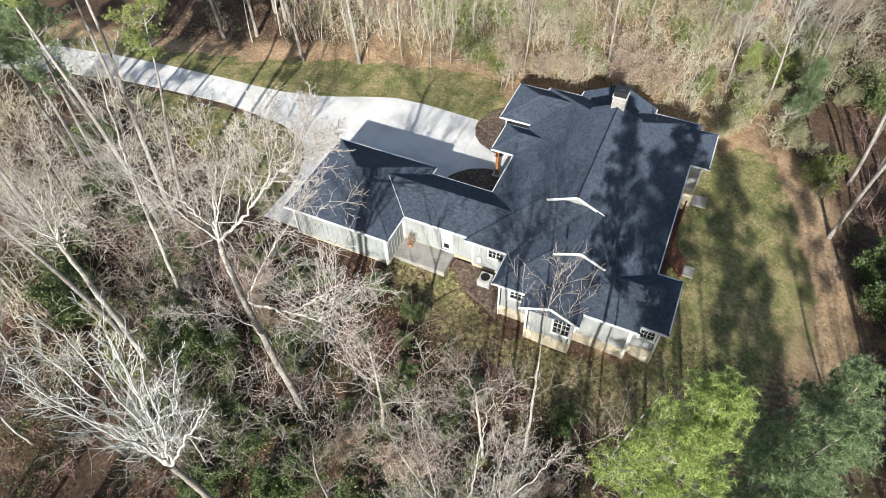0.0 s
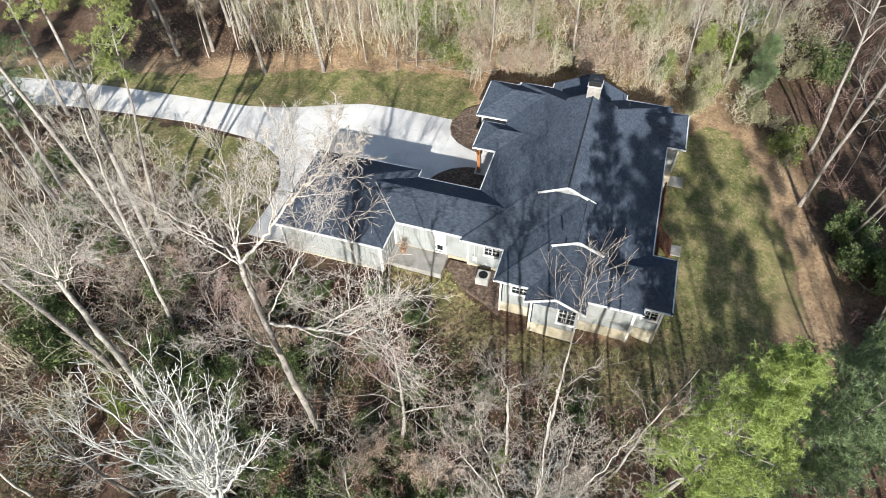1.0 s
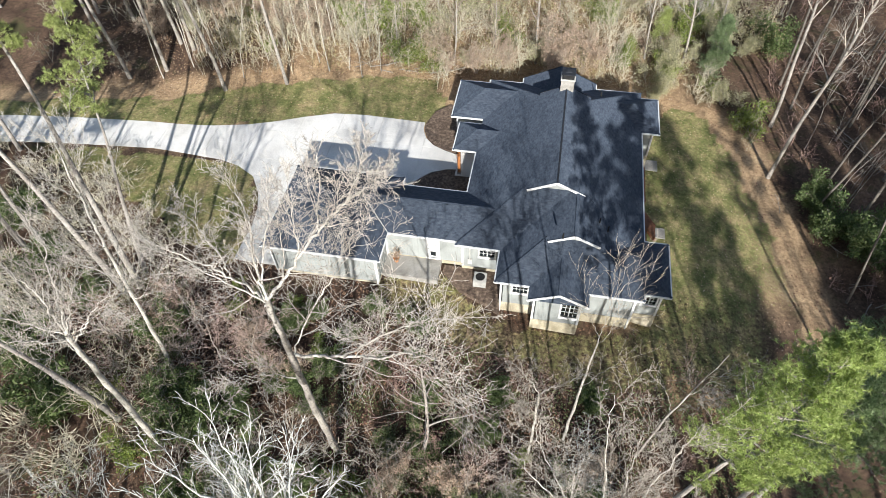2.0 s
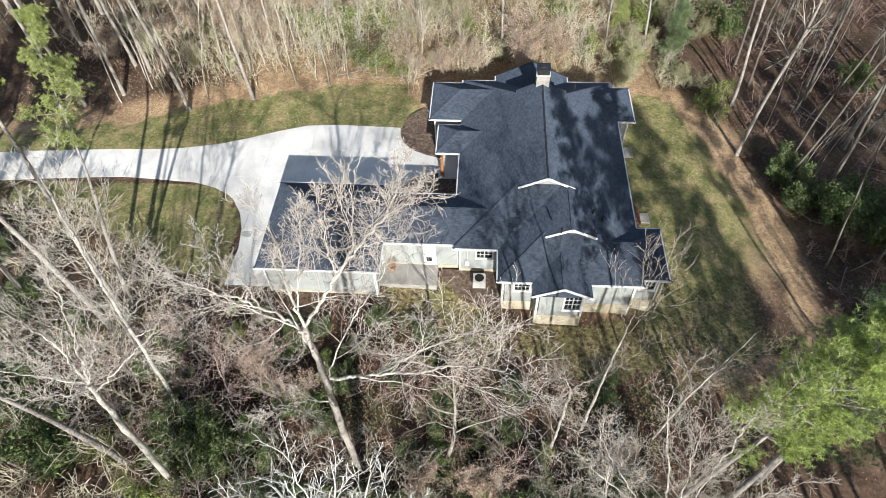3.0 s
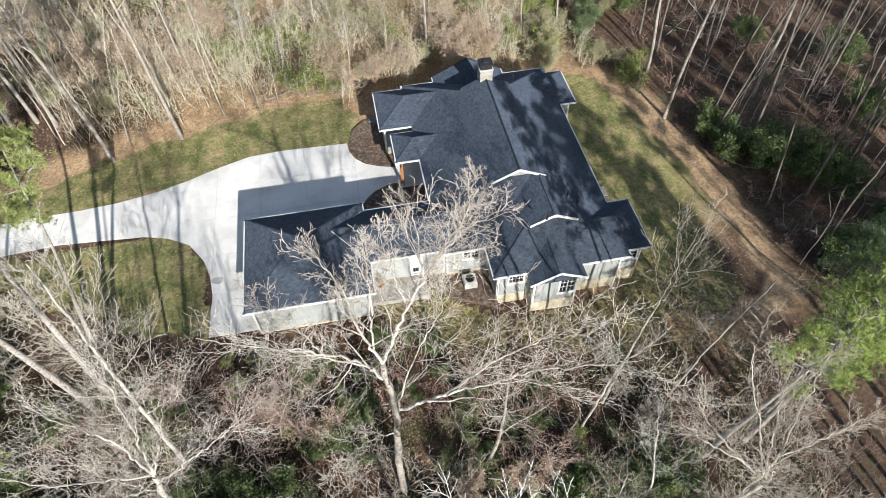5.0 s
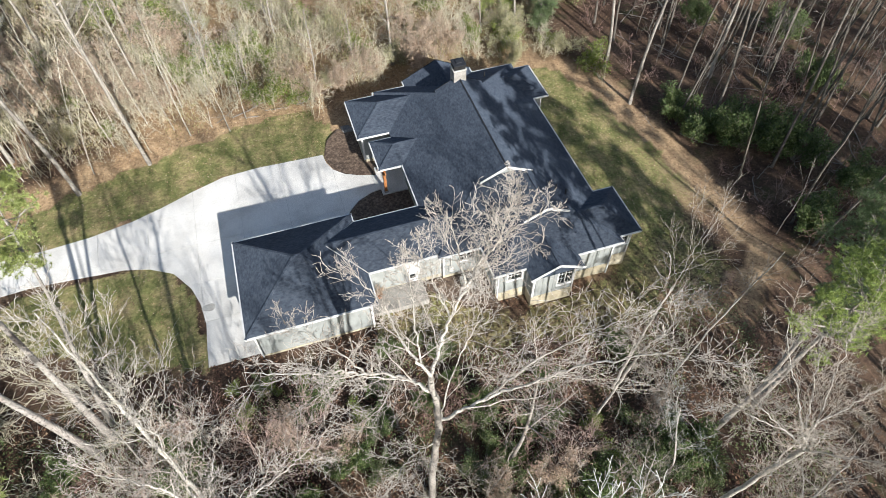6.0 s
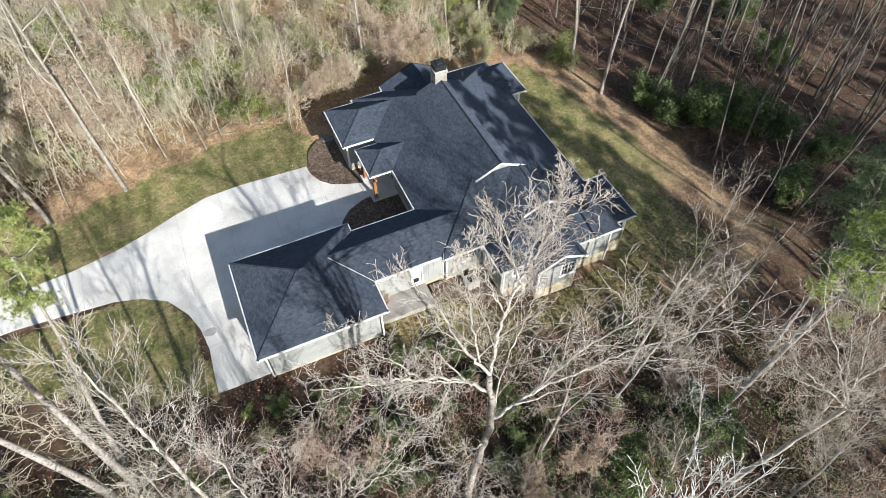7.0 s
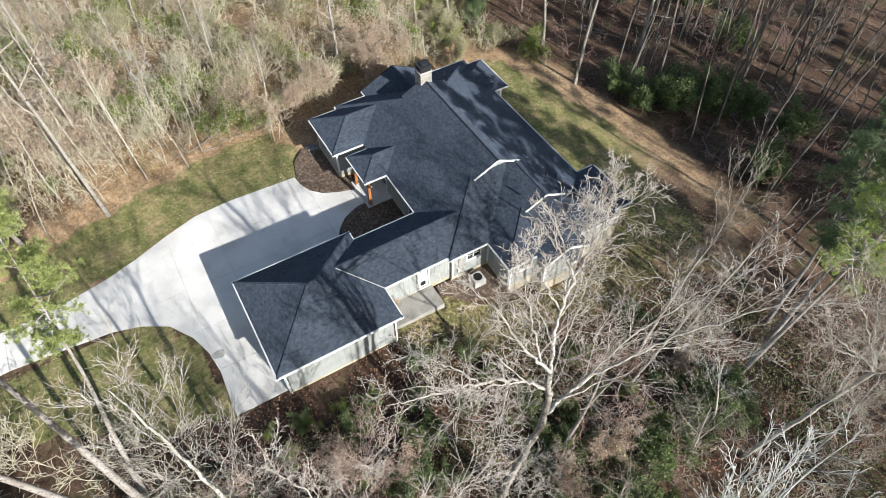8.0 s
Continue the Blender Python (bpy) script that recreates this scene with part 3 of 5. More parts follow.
# ---- walls: board siding over a cream foundation, with real openings
def wall(x0, y0, x1, y1, openings=(), base=-1.4, floor=0.3, top=2.98, name="wall"):
    """An upright wall, outer face on the line from (x0, y0) to (x1, y1), outside to its right."""
    d = Vector((x1 - x0, y1 - y0, 0))
    n = d.length
    d.normalize()
    inn = Vector((-d.y, d.x, 0))

    def put(bm, s0, s1, z0, z1, t0, t1):
        v = [bm.verts.new(Vector((x0, y0, z)) + d * s + inn * t) for z in (z0, z1) for t in (t0, t1) for s in (s0, s1)]
        for f in ((0, 2, 3, 1), (4, 5, 7, 6), (0, 1, 5, 4), (2, 6, 7, 3), (0, 4, 6, 2), (1, 3, 7, 5)):
            bm.faces.new([v[i] for i in f])
    cuts = sorted(openings)
    ss = sorted({0.0, n, *[o[0] for o in cuts], *[o[1] for o in cuts]})
    zs = sorted({floor, top, *[max(floor + 0.01, o[2]) for o in cuts], *[o[3] for o in cuts]})
    bm = bmesh.new()
    grid = {(s, z): bm.verts.new(Vector((x0, y0, z)) + d * s) for s in ss for z in zs}
    for s0, s1 in zip(ss, ss[1:]):
        for z0, z1 in zip(zs, zs[1:]):
            if not any(o[0] <= (s0 + s1) / 2 <= o[1] and o[2] <= (z0 + z1) / 2 <= o[3] for o in cuts):
                bm.faces.new([grid[k] for k in ((s0, z0), (s1, z0), (s1, z1), (s0, z1))])
    r = bmesh.ops.extrude_face_region(bm, geom=bm.faces[:])
    bmesh.ops.translate(bm, verts=[v for v in r["geom"] if isinstance(v, bmesh.types.BMVert)], vec=inn * 0.18)
    bmesh.ops.delete(bm, geom=[v for v in bm.verts if not v.link_faces], context="VERTS")
    w = part(name, bm, M_SIDING, house, "pale grey-green board and batten siding")
    bm = bmesh.new()
    put(bm, 0.0, n, base, floor - 0.004, -0.03, 0.18)
    part("foundation", bm, M_BLOCK, w, "cream parged foundation wall")
    bm = bmesh.new()
    put(bm, 0.0, n, top - 0.2, top, -0.03, 0.003)
    part("frieze_board", bm, M_WHITE, w)
    k = 0.3
    while k < n - 0.2:
        if not any(o[0] - 0.15 < k < o[1] + 0.15 for o in cuts):
            b_ = new("batten", batten_mesh(round(top - 0.2 - floor, 2)))
            b_.parent = w
            b_.matrix_basis = Matrix.Translation(Vector((x0, y0, floor)) + d * k) @ Matrix.Rotation(math.atan2(d.y, d.x), 4, "Z")
        k += 0.41
    for e in (0.0, n - 0.11):
        bm = bmesh.new()
        put(bm, e, e + 0.11, floor, top - 0.2, -0.032, 0.003)
        part("corner_board", bm, M_WHITE, w)
    for s0, s1, z0, z1, kind in cuts:
        o = part("window" if kind == "window" else "door", ring(put, s0, s1, z0, z1, 0.11, -0.045, 0.1), M_WHITE, house, "white casing")
        if kind == "window":
            bm = bmesh.new()
            put(bm, s0, s1, z0, z1, 0.09, 0.10)
            part("pane", bm, M_GLASS, o, "dark reflecting glass")
            bm = bmesh.new()
            c = (s0 + s1) / 2
            put(bm, c - 0.035, c + 0.035, z0, z1, 0.03, 0.088)
            part("mullion", bm, M_WHITE, o)
            bm = bmesh.new()
            for f in (0.33, 0.67):
                zz = z0 + f * (z1 - z0)
                put(bm, s0, c - 0.036, zz - 0.012, zz + 0.012, 0.06, 0.088)
                put(bm, c + 0.036, s1, zz - 0.012, zz + 0.012, 0.06, 0.088)
            for f in (0.25, 0.75):
                ss = s0 + f * (s1 - s0)
                put(bm, ss - 0.012, ss + 0.012, z0, z1, 0.058, 0.059)
            part("glazing_bars", bm, M_WHITE, o)
            bm = bmesh.new()
            put(bm, s0 - 0.14, s1 + 0.14, z0 - 0.15, z0 - 0.11, -0.09, 0.0)
            part("sill", bm, M_WHITE, o)
        else:
            bm = bmesh.new()
            put(bm, s0, s1, z0, z1, 0.05, 0.1)
            part("door_panel", bm, M_WHITE, o)
            bm = bmesh.new()
            put(bm, s0 + 0.2, s1 - 0.2, z0 + 0.2, z0 + 0.65, 0.03, 0.049)
            part("lower_pane", bm, M_GLASS, o)
            bm = bmesh.new()
            put(bm, s0 + 0.06, s0 + 0.12, z0 + 0.95, z0 + 1.0, -0.01, 0.05)
            part("handle", bm, M_DARK, o)
    return w


def ring(put, s0, s1, z0, z1, w, t0, t1):
    bm = bmesh.new()
    put(bm, s0 - w, s0, z0, z1, t0, t1)
    put(bm, s1, s1 + w, z0, z1, t0, t1)
    put(bm, s0 - w, s1 + w, z1, z1 + w, t0, t1)
    put(bm, s0 - w, s1 + w, z0 - w, z0, t0, t1)
    return bm


wall(-10.28, -11.24, -2.58, -11.24, base=-1.2, floor=0.05)
wall(-2.58, -11.24, -2.58, -8.69, base=-1.0, floor=0.1)
wall(-2.58, -8.69, 3.02, -8.69, [(3.05, 3.85, 0.35, 2.42, "door")], base=-1.0, floor=0.25)
wall(3.02, -9.0, 6.05, -9.0, [(1.25, 2.3, 1.62, 2.45, "window")], base=-1.3)
wall(6.05, -11.64, 8.31, -11.64, [(0.82, 1.8, 1.62, 2.45, "window")], base=-1.9)
wall(8.31, -12.68, 11.38, -12.68, [(1.85, 2.92, 1.05, 2.5, "window")], base=-2.0, top=2.98)
wall(11.38, -12.68, 11.38, -11.64, base=-2.0)
wall(8.31, -11.64, 8.31, -12.68, base=-2.0)
wall(11.38, -11.64, 14.82, -11.64, base=-2.2)
wall(14.82, -11.64, 14.82, -11.1, base=-2.2)
wall(14.82, -11.1, 16.46, -11.1, [(0.5, 1.35, 1.5, 2.4, "window")], base=-2.4)
wall(16.46, -11.1, 16.46, -7.44, base=-2.6)
wall(16.46, -7.44, 14.86, -7.44, base=-2.6)
wall(14.86, -7.44, 14.86, 4.62, [(2.2, 3.9, 0.35, 2.4, "window"), (6.5, 7.6, 1.0, 2.4, "window")], base=-2.0)
wall(14.86, 4.62, 16.22, 4.62, base=-2.2)
wall(16.22, 4.62, 16.22, 8.23, base=-2.6)
wall(16.22, 8.23, 11.2, 8.23, base=-2.0)
wall(11.2, 8.23, 11.2, 9.6, base=-1)
wall(11.2, 9.6, 5.7, 9.6, base=-1)
wall(5.7, 9.6, 5.7, 8.53, base=-1)
wall(5.7, 8.53, 0.4, 8.53, base=-1)
wall(0.4, 8.53, 0.4, 4.4, base=-1)
wall(0.4, 4.4, 3.02, 4.4, base=-1)
wall(3.02, 4.4, 3.02, -4.72, [(2.3, 3.3, 0.35, 2.4, "door"), (7.2, 8.2, 0.9, 2.4, "window")], base=-1)
wall(3.02, -4.72, -2.58, -4.72, base=-1)
wall(-2.58, -4.72, -2.58, -3.94, base=-1)
wall(-2.58, -3.94, -10.28, -3.94, base=-1, floor=0.05)
wall(-10.28, -3.94, -10.28, -11.24, base=-1, floor=0.05)
wall(6.05, -9.0, 6.05, -11.64, base=-1.9)

# gable walls of the bay and the rear wing
for x0, x1, y, ins in ((8.31, 11.38, -12.68, 0.18), (5.7, 11.2, 9.6, -0.18)):
    c = (x0 + x1) / 2
    bm = bmesh.new()
    f = bm.faces.new([bm.verts.new(p) for p in ((x0, y, 2.99), (x1, y, 2.99), (c, y, 2.99 + (x1 - x0) / 2 * PITCH + 0.12))])
    r = bmesh.ops.extrude_face_region(bm, geom=[f])
    bmesh.ops.translate(bm, verts=[v for v in r["geom"] if isinstance(v, bmesh.types.BMVert)], vec=(0, ins, 0))
    part("gable_wall", bm, M_SIDING, house)


def downspout(x, y, z1, dx, dy):
    bm = bmesh.new()
    beam(bm, (x, y, z1 + 0.05), (x, y, 2.85), 0.08, 0.08)
    beam(bm, (x, y, 2.85), (x + dx * 0.4, y + dy * 0.4, 2.98), 0.08, 0.08)
    sp = part("downspout", bm, M_WHITE, house, "white downspout")
    bm = bmesh.new()
    beam(bm, (x, y, z1 + 0.06), (x + dx * 0.9, y + dy * 0.9, z1 + 0.02), 0.1, 0.09)
    part("splash_elbow", bm, M_WHITE, sp)


downspout(-10.2, -11.32, -0.35, 0, -1)
downspout(-2.66, -11.32, -0.5, 0, -1)
downspout(6.12, -11.72, -0.95, 0, -1)
downspout(14.7, -11.72, -1.1, 0, -1)

# chimney
chim = part("chimney", boxes((8.44, 9.44, 4.86, 5.8, 3.6, 6.82)), M_BRICK, house, "pale brick chimney")
part("chimney_crown", boxes((8.38, 9.50, 4.80, 5.86, 6.82, 6.88)), M_METAL, chim)
part("flue_shroud", boxes((8.48, 8.54, 4.9, 5.76, 6.88, 7.28), (9.34, 9.40, 4.9, 5.76, 6.88, 7.28), (8.54, 9.34, 5.70, 5.76, 6.88, 7.28), (8.54, 9.34, 4.9, 4.96, 6.88, 7.28)), M_DARK, chim, "black metal flue shroud")
part("chimney_cap", boxes((8.42, 9.46, 4.84, 5.84, 7.28, 7.33), (8.72, 9.16, 5.14, 5.56, 7.33, 7.42)), M_CAP, chim, "dark metal chimney cap")
for x, y in ((11.8, 6.9), (12.6, -7.6), (12.0, -7.2), (9.6, -9.9)):
    bm = bmesh.new()
    z = 3.0 + PITCH * min(15.26 - x, 20)
    if y > 5:
        z = 3.0 + PITCH * (9.32 - y)
    bmesh.ops.create_cone(bm, cap_ends=True, segments=10, radius1=0.06, radius2=0.05, depth=0.5, matrix=Matrix.Translation((x, y, z + 0.2)))
    part("vent_pipe", bm, M_DARK, house)

# porch: timber posts, beam and slab
part("porch_floor", boxes((0.9, 3.0, 0.2, 3.4, -0.2, 0.16)), M_CONCRETE, house, "concrete porch floor")
part("porch_step", boxes((0.55, 0.9, 0.9, 2.6, -0.2, 0.1)), M_CONCRETE, house)
for y in (0.45, 3.0):
    post = part("porch_post", boxes((1.12, 1.34, y - 0.11, y + 0.11, 0.16, 2.8)), M_TIMBER, house, "stained timber post")
    for s in (-1, 1):
        bm = bmesh.new()
        beam(bm, (1.23, y + s * 0.08, 2.1), (1.23, y + s * 0.7, 2.75), 0.12, 0.12)
        part("brace", bm, M_TIMBER, post)
    part("pier", boxes((1.07, 1.39, y - 0.16, y + 0.16, 0.16, 0.3)), M_BRICK, post, "pale stone pier")
part("porch_beam", boxes((1.1, 1.36, 0.3, 3.15, 2.72, 2.96)), M_TIMBER, house, "stained timber beam")

# patio behind the link, deck and landing on the east side
tagged(part("patio", boxes((-2.55, 1.5, -10.55, -8.72, -0.6, 0.2)), M_PATIO), "small stained concrete patio against the back wall", "patio", kind="structure")


def build_deck():
    d = tagged(new("deck"), "narrow red-brown wooden deck along the east wall", "deck")
    for i in range(36):
        y = -6.9 + i * 0.26
        part("plank", boxes((14.92, 15.85, y, y + 0.24, 0.1, 0.14)), M_DECK, d)
    for y in (-6.8, -5.2, -3.0, -1.2, 0.8, 2.4):
        part("post", boxes((15.76, 15.88, y - 0.06, y + 0.06, lie(15.8, y) - 0.2, 1.1)), M_DECK, d)
    for y0, y1 in ((-6.74, -5.26), (-5.14, -3.06), (-1.14, 0.74), (0.86, 2.34)):
        part("rail", boxes((15.78, 15.86, y0, y1, 1.03, 1.1)), M_DECK, d)
        part("lower_rail", boxes((15.78, 15.86, y0, y1, 0.32, 0.38)), M_DECK, d)
        for k in range(int((y1 - y0) / 0.14)):
            y = y0 + 0.07 + k * 0.14
            part("baluster", boxes((15.8, 15.84, y - 0.02, y + 0.02, 0.38, 1.03)), M_DECK, d)
    for i in range(7):
        x = 15.9 + i * 0.16
        part("step", boxes((x, x + 0.24, -2.8, -1.4, -0.12 - i * 0.2, -0.08 - i * 0.2)), M_DECK, d)
    for y in (-2.85, -1.35):
        bm = bmesh.new()
        beam(bm, (15.88, y, 0.0), (17.1, y, -1.5), 0.05, 0.25)
        part("stringer", bm, M_DECK, d)


build_deck()
tagged(part("concrete_pad", boxes((16.95, 17.85, -2.6, -1.6, -2.2, lie(17.3, -2.1) + 0.1)), M_PATIO), "small square concrete pad at the deck steps", "concrete pad")
tagged(part("concrete_pad", boxes((16.35, 17.5, 4.9, 6.1, -2.2, lie(17, 5.5) + 0.12)), M_PATIO), "small square concrete pad beside the wall", "concrete pad")
for k in range(5):
    bm = bmesh.new()
    bmesh.ops.create_icosphere(bm, subdivisions=2, radius=0.28)
    for v in bm.verts:
        v.co = v.co * (1 + 0.35 * noise.noise((v.co.x * 3 + k, v.co.y * 3, v.co.z * 3)))
        v.co.z *= 0.55
    st = part("landscape_stone", bm, M_SHADESTONE)
    st.location = (-0.42 + 0.25 * (k % 3), 8.75 + 0.35 * (k // 3), 0.12)
    tagged(st, "pale landscape stone lying beside the house corner", "stone", "loose stones")


def build_ac():
    x, y, z = 4.5, -10.1, -0.2
    ac = tagged(new("air_conditioner"), "beige outdoor air conditioner unit with a dark fan grille", "air conditioner")
    part("base_pad", boxes((x - 0.6, x + 0.6, y - 0.6, y + 0.6, z - 0.2, z)), M_CONCRETE, ac)
    bm = boxes((x - 0.44, x + 0.44, y - 0.44, y + 0.44, z, z + 0.9))
    bmesh.ops.bevel(bm, geom=bm.edges[:], offset=0.04, segments=2, affect="EDGES")
    body = part("body", bm, M_METAL, ac)
    bm = bmesh.new()
    for k in range(18):
        zz = z + 0.1 + k * 0.042
        box(bm, x - 0.455, x + 0.455, y - 0.455, y - 0.44, zz, zz + 0.02)
        box(bm, x - 0.455, x - 0.44, y - 0.44, y + 0.44, zz, zz + 0.02)
    part("louvres", bm, M_METAL, body)
    bm = bmesh.new()
    bmesh.ops.create_cone(bm, cap_ends=True, segments=28, radius1=0.33, radius2=0.33, depth=0.02, matrix=Matrix.Translation((x, y, z + 0.908)))
    part("fan_opening", bm, M_DARK, body, "round black fan opening")
    bm = bmesh.new()
    for k in range(4):
        a = k * math.pi / 4
        beam(bm, (x + 0.33 * math.cos(a), y + 0.33 * math.sin(a), z + 0.93), (x - 0.33 * math.cos(a), y - 0.33 * math.sin(a), z + 0.93), 0.012, 0.012)
    part("grille", bm, M_DARK, body)


build_ac()
tagged(part("electric_meter", boxes((3.45, 3.75, -9.14, -9.025, 0.75, 1.3), (3.57, 3.63, -9.12, -9.04, 1.3, 2.9))
            , M_METAL), "grey electric meter box on the back wall", "meter box")


# ---------------------------------------------------------------- trees
def unit(v):
    return v / (np.linalg.norm(v) + 1e-9)


def grow(rng, start, way, length, radius, level, spec, out):
    """One branch and, from it, its children. spec: per level (segments, wander, lift, children, from, length share, spread)."""
    seg, wander, lift, kids, first, share, spread = spec[level]
    pts, rad = [start], [radius]
    d = unit(np.array(way, float))
    p = np.array(start, float)
    end_r = radius * (0.35 if level == 0 else 0.16 if level == 1 else 0.1)
    for i in range(seg):
        d = unit(d + rng.normal(0, wander * (1.0 if level == 0 else 1.5), 3) + np.array((0, 0, lift)))
        p = p + d * (length / seg)
        pts.append(p)
        rad.append(radius + (end_r - radius) * (i + 1) / seg)
    spawn(rng, pts, rad, length, level, spec, out)


def spawn(rng, pts, rad, length, level, spec, out):
    """Takes a finished branch and grows its children."""
    out.append((level, np.array(pts), np.array(rad)))
    if level + 1 >= len(spec):
        return
    seg, (kids, first, share, spread) = len(pts) - 1, spec[level][3:]
    n = max(1, int(round(kids * rng.uniform(0.8, 1.2)))) if kids else 0
    turn = rng.uniform(0, 6.28)
    for k in range(n):
        f = first + (1 - first) * (k + rng.uniform(0.1, 0.9)) / n
        i = min(seg - 1, int(f * seg))
        q = pts[i] + (pts[i + 1] - pts[i]) * (f * seg - i)
        axis = unit(pts[i + 1] - pts[i])
        turn += 2.4 + rng.normal(0, 0.5)
        side = unit(np.cross(axis, np.array((0.31, 0.27, 0.91)) if abs(axis[2]) < 0.9 else np.array((1.0, 0.2, 0))))
        other = np.cross(axis, side)
        ang = spread * rng.uniform(0.8, 1.6)
        w = axis * math.cos(ang) + (side * math.cos(turn) + other * math.sin(turn)) * math.sin(ang)
        r = (rad[0] + (rad[-1] - rad[0]) * f) * rng.uniform(0.4, 0.58)
        grow(rng, q, w, length * share * rng.uniform(0.45, 1.25) * (1.15 - 0.45 * f), r, level + 1, spec, out)


def bent(rng, via, r0, r1, wander, n=12):
    """A smooth, slightly crooked line through the given places, with its radii."""
    via = [np.array(v, float) for v in via]
    via = [2 * via[0] - via[1]] + via + [2 * via[-1] - via[-2]]
    pts = []
    for i in range(1, len(via) - 2):
        p0, p1, p2, p3 = via[i - 1:i + 3]
        for k in range(n):
            t = k / n
            pts.append(0.5 * (2 * p1 + (p2 - p0) * t + (2 * p0 - 5 * p1 + 4 * p2 - p3) * t * t + (3 * p1 - p0 - 3 * p2 + p3) * t ** 3))
    pts.append(via[-2])
    pts = [p + (rng.normal(0, wander, 3) if 0 < i < len(pts) - 1 else 0) for i, p in enumerate(pts)]
    return pts, list(np.linspace(r0, r1, len(pts)))


def limbed_tree(seed, trunk, limbs, spec, bark, twig, least=0.007, stem_bark=None):
    """A tree whose trunk and main limbs follow given lines; the rest grows from them."""
    rng = np.random.default_rng(seed)
    out = []
    pts, rad = bent(rng, trunk[0], trunk[1], trunk[2], 0.016)
    rad[0] *= 1.35
    pts = [p + 0.14 * trunk[1] * np.array((math.sin(i * 0.9), math.cos(i * 0.7), 0)) for i, p in enumerate(pts)]
    rad = [r * (1 + 0.1 * math.sin(i * 1.7)) for i, r in enumerate(rad)]
    out.append((0, np.array(pts), np.array(rad)))
    for via, r0 in limbs:
        r0 *= 0.76
        p, r = bent(rng, via, r0, r0 * 0.16, 0.04, 8)
        length = sum(np.linalg.norm(np.array(a) - b) for a, b in zip(p, p[1:]))
        spawn(rng, p, r, length, 1, spec, out)
    sides = (12, 8, 5, 3, 3)
    stem, low, high = out[:1], [b for b in out if b[0] == 1], [b for b in out if b[0] >= 2]
    return (mesh_tris("trunk", *tubes(stem, sides, least), stem_bark or M_BARK), *[mesh_tris("limb", *tubes([b], sides, least), bark) for b in low],
            mesh_tris("crown", *tubes(high, sides, least), twig))


def tubes(branches, sides, least):
    """Tapered tubes along the branches, as arrays."""
    V, F, n = [], [], 0
    for level, pts, rad in branches:
        k = sides[min(level, len(sides) - 1)]
        rad = np.maximum(rad, least)
        d = np.gradient(pts, axis=0)
        d /= np.linalg.norm(d, axis=1)[:, None] + 1e-9
        ref = np.array((0.9, 0.1, 0.35)) if abs(d[0][0]) < 0.7 else np.array((0.1, 0.95, 0.2))
        a = np.cross(d, ref)
        a /= np.linalg.norm(a, axis=1)[:, None] + 1e-9
        b = np.cross(d, a)
        t = np.arange(k) * 2 * math.pi / k
        ringv = pts[:, None] + rad[:, None, None] * (a[:, None] * np.cos(t)[None, :, None] + b[:, None] * np.sin(t)[None, :, None])
        V.append(ringv.reshape(-1, 3))
        m = len(pts)
        i, j = np.meshgrid(np.arange(m - 1), np.arange(k), indexing="ij")
        p0, p1 = n + i * k + j, n + i * k + (j + 1) % k
        q0, q1 = p0 + k, p1 + k
        F.append(np.stack([p0, p1, q1], -1).reshape(-1, 3))
        F.append(np.stack([p0, q1, q0], -1).reshape(-1, 3))
        n += m * k
    return np.concatenate(V), np.concatenate(F)


def leaves(rng, centres, size, per, spread, thin=0.5):
    """Small leaf blades round the given places; each is one island."""
    c = np.repeat(np.asarray(centres), per, axis=0)
    n = len(c)
    c = c + rng.normal(0, spread, (n, 3))
    u = rng.normal(0, 1, (n, 3))
    u /= np.linalg.norm(u, axis=1)[:, None]
    w = np.cross(u, rng.normal(0, 1, (n, 3)))
    w /= np.linalg.norm(w, axis=1)[:, None] + 1e-9
    s = size * rng.uniform(0.6, 1.3, (n, 1))
    V = np.stack([c, c + u * s * 0.5 + w * s * thin * 0.5, c + u * s, c + u * s * 0.5 - w * s * thin * 0.5], 1).reshape(-1, 3)
    i = np.arange(n)[:, None] * 4
    F = np.concatenate([i + np.array([0, 1, 2]), i + np.array([0, 2, 3])])
    return V, F


def needle_tufts(rng, centres, size, per):
    """Tufts of long needles that spray up and out from the twig ends."""
    c = np.repeat(np.asarray(centres), per, axis=0)
    n = len(c)
    u = rng.normal(0, 1, (n, 3)) + np.array((0, 0, 0.55))
    u /= np.linalg.norm(u, axis=1)[:, None]
    w = np.cross(u, rng.normal(0, 1, (n, 3)))
    w /= np.linalg.norm(w, axis=1)[:, None] + 1e-9
    s = size * rng.uniform(0.7, 1.2, (n, 1))
    V = np.stack([c - w * s * 0.075, c + w * s * 0.075, c + u * s], 1).reshape(-1, 3)
    F = np.arange(n * 3).reshape(-1, 3)
    return V, F


# per level: segments, wander, lift, children, first, share of length, spread
BROAD = [(9, 0.06, 0.03, 9, 0.42, 0.6, 0.65), (8, 0.12, 0.06, 9, 0.22, 0.50, 0.70), (6, 0.15, 0.05, 8, 0.2, 0.46, 0.7), (4, 0.18, 0.04, 5, 0.15, 0.5, 0.65), (3, 0.2, 0.03, 0, 0, 0, 0)]
SLIM = [(10, 0.04, 0.03, 12, 0.4, 0.36, 0.6), (6, 0.09, 0.07, 7, 0.2, 0.55, 0.55), (4, 0.11, 0.06, 4, 0.2, 0.6, 0.5), (3, 0.12, 0.05, 0, 0, 0, 0)]
THICKET = [(6, 0.10, 0.02, 9, 0.25, 0.45, 0.55), (4, 0.16, 0.06, 6, 0.2, 0.5, 0.6), (3, 0.2, 0.04, 0, 0, 0, 0)]


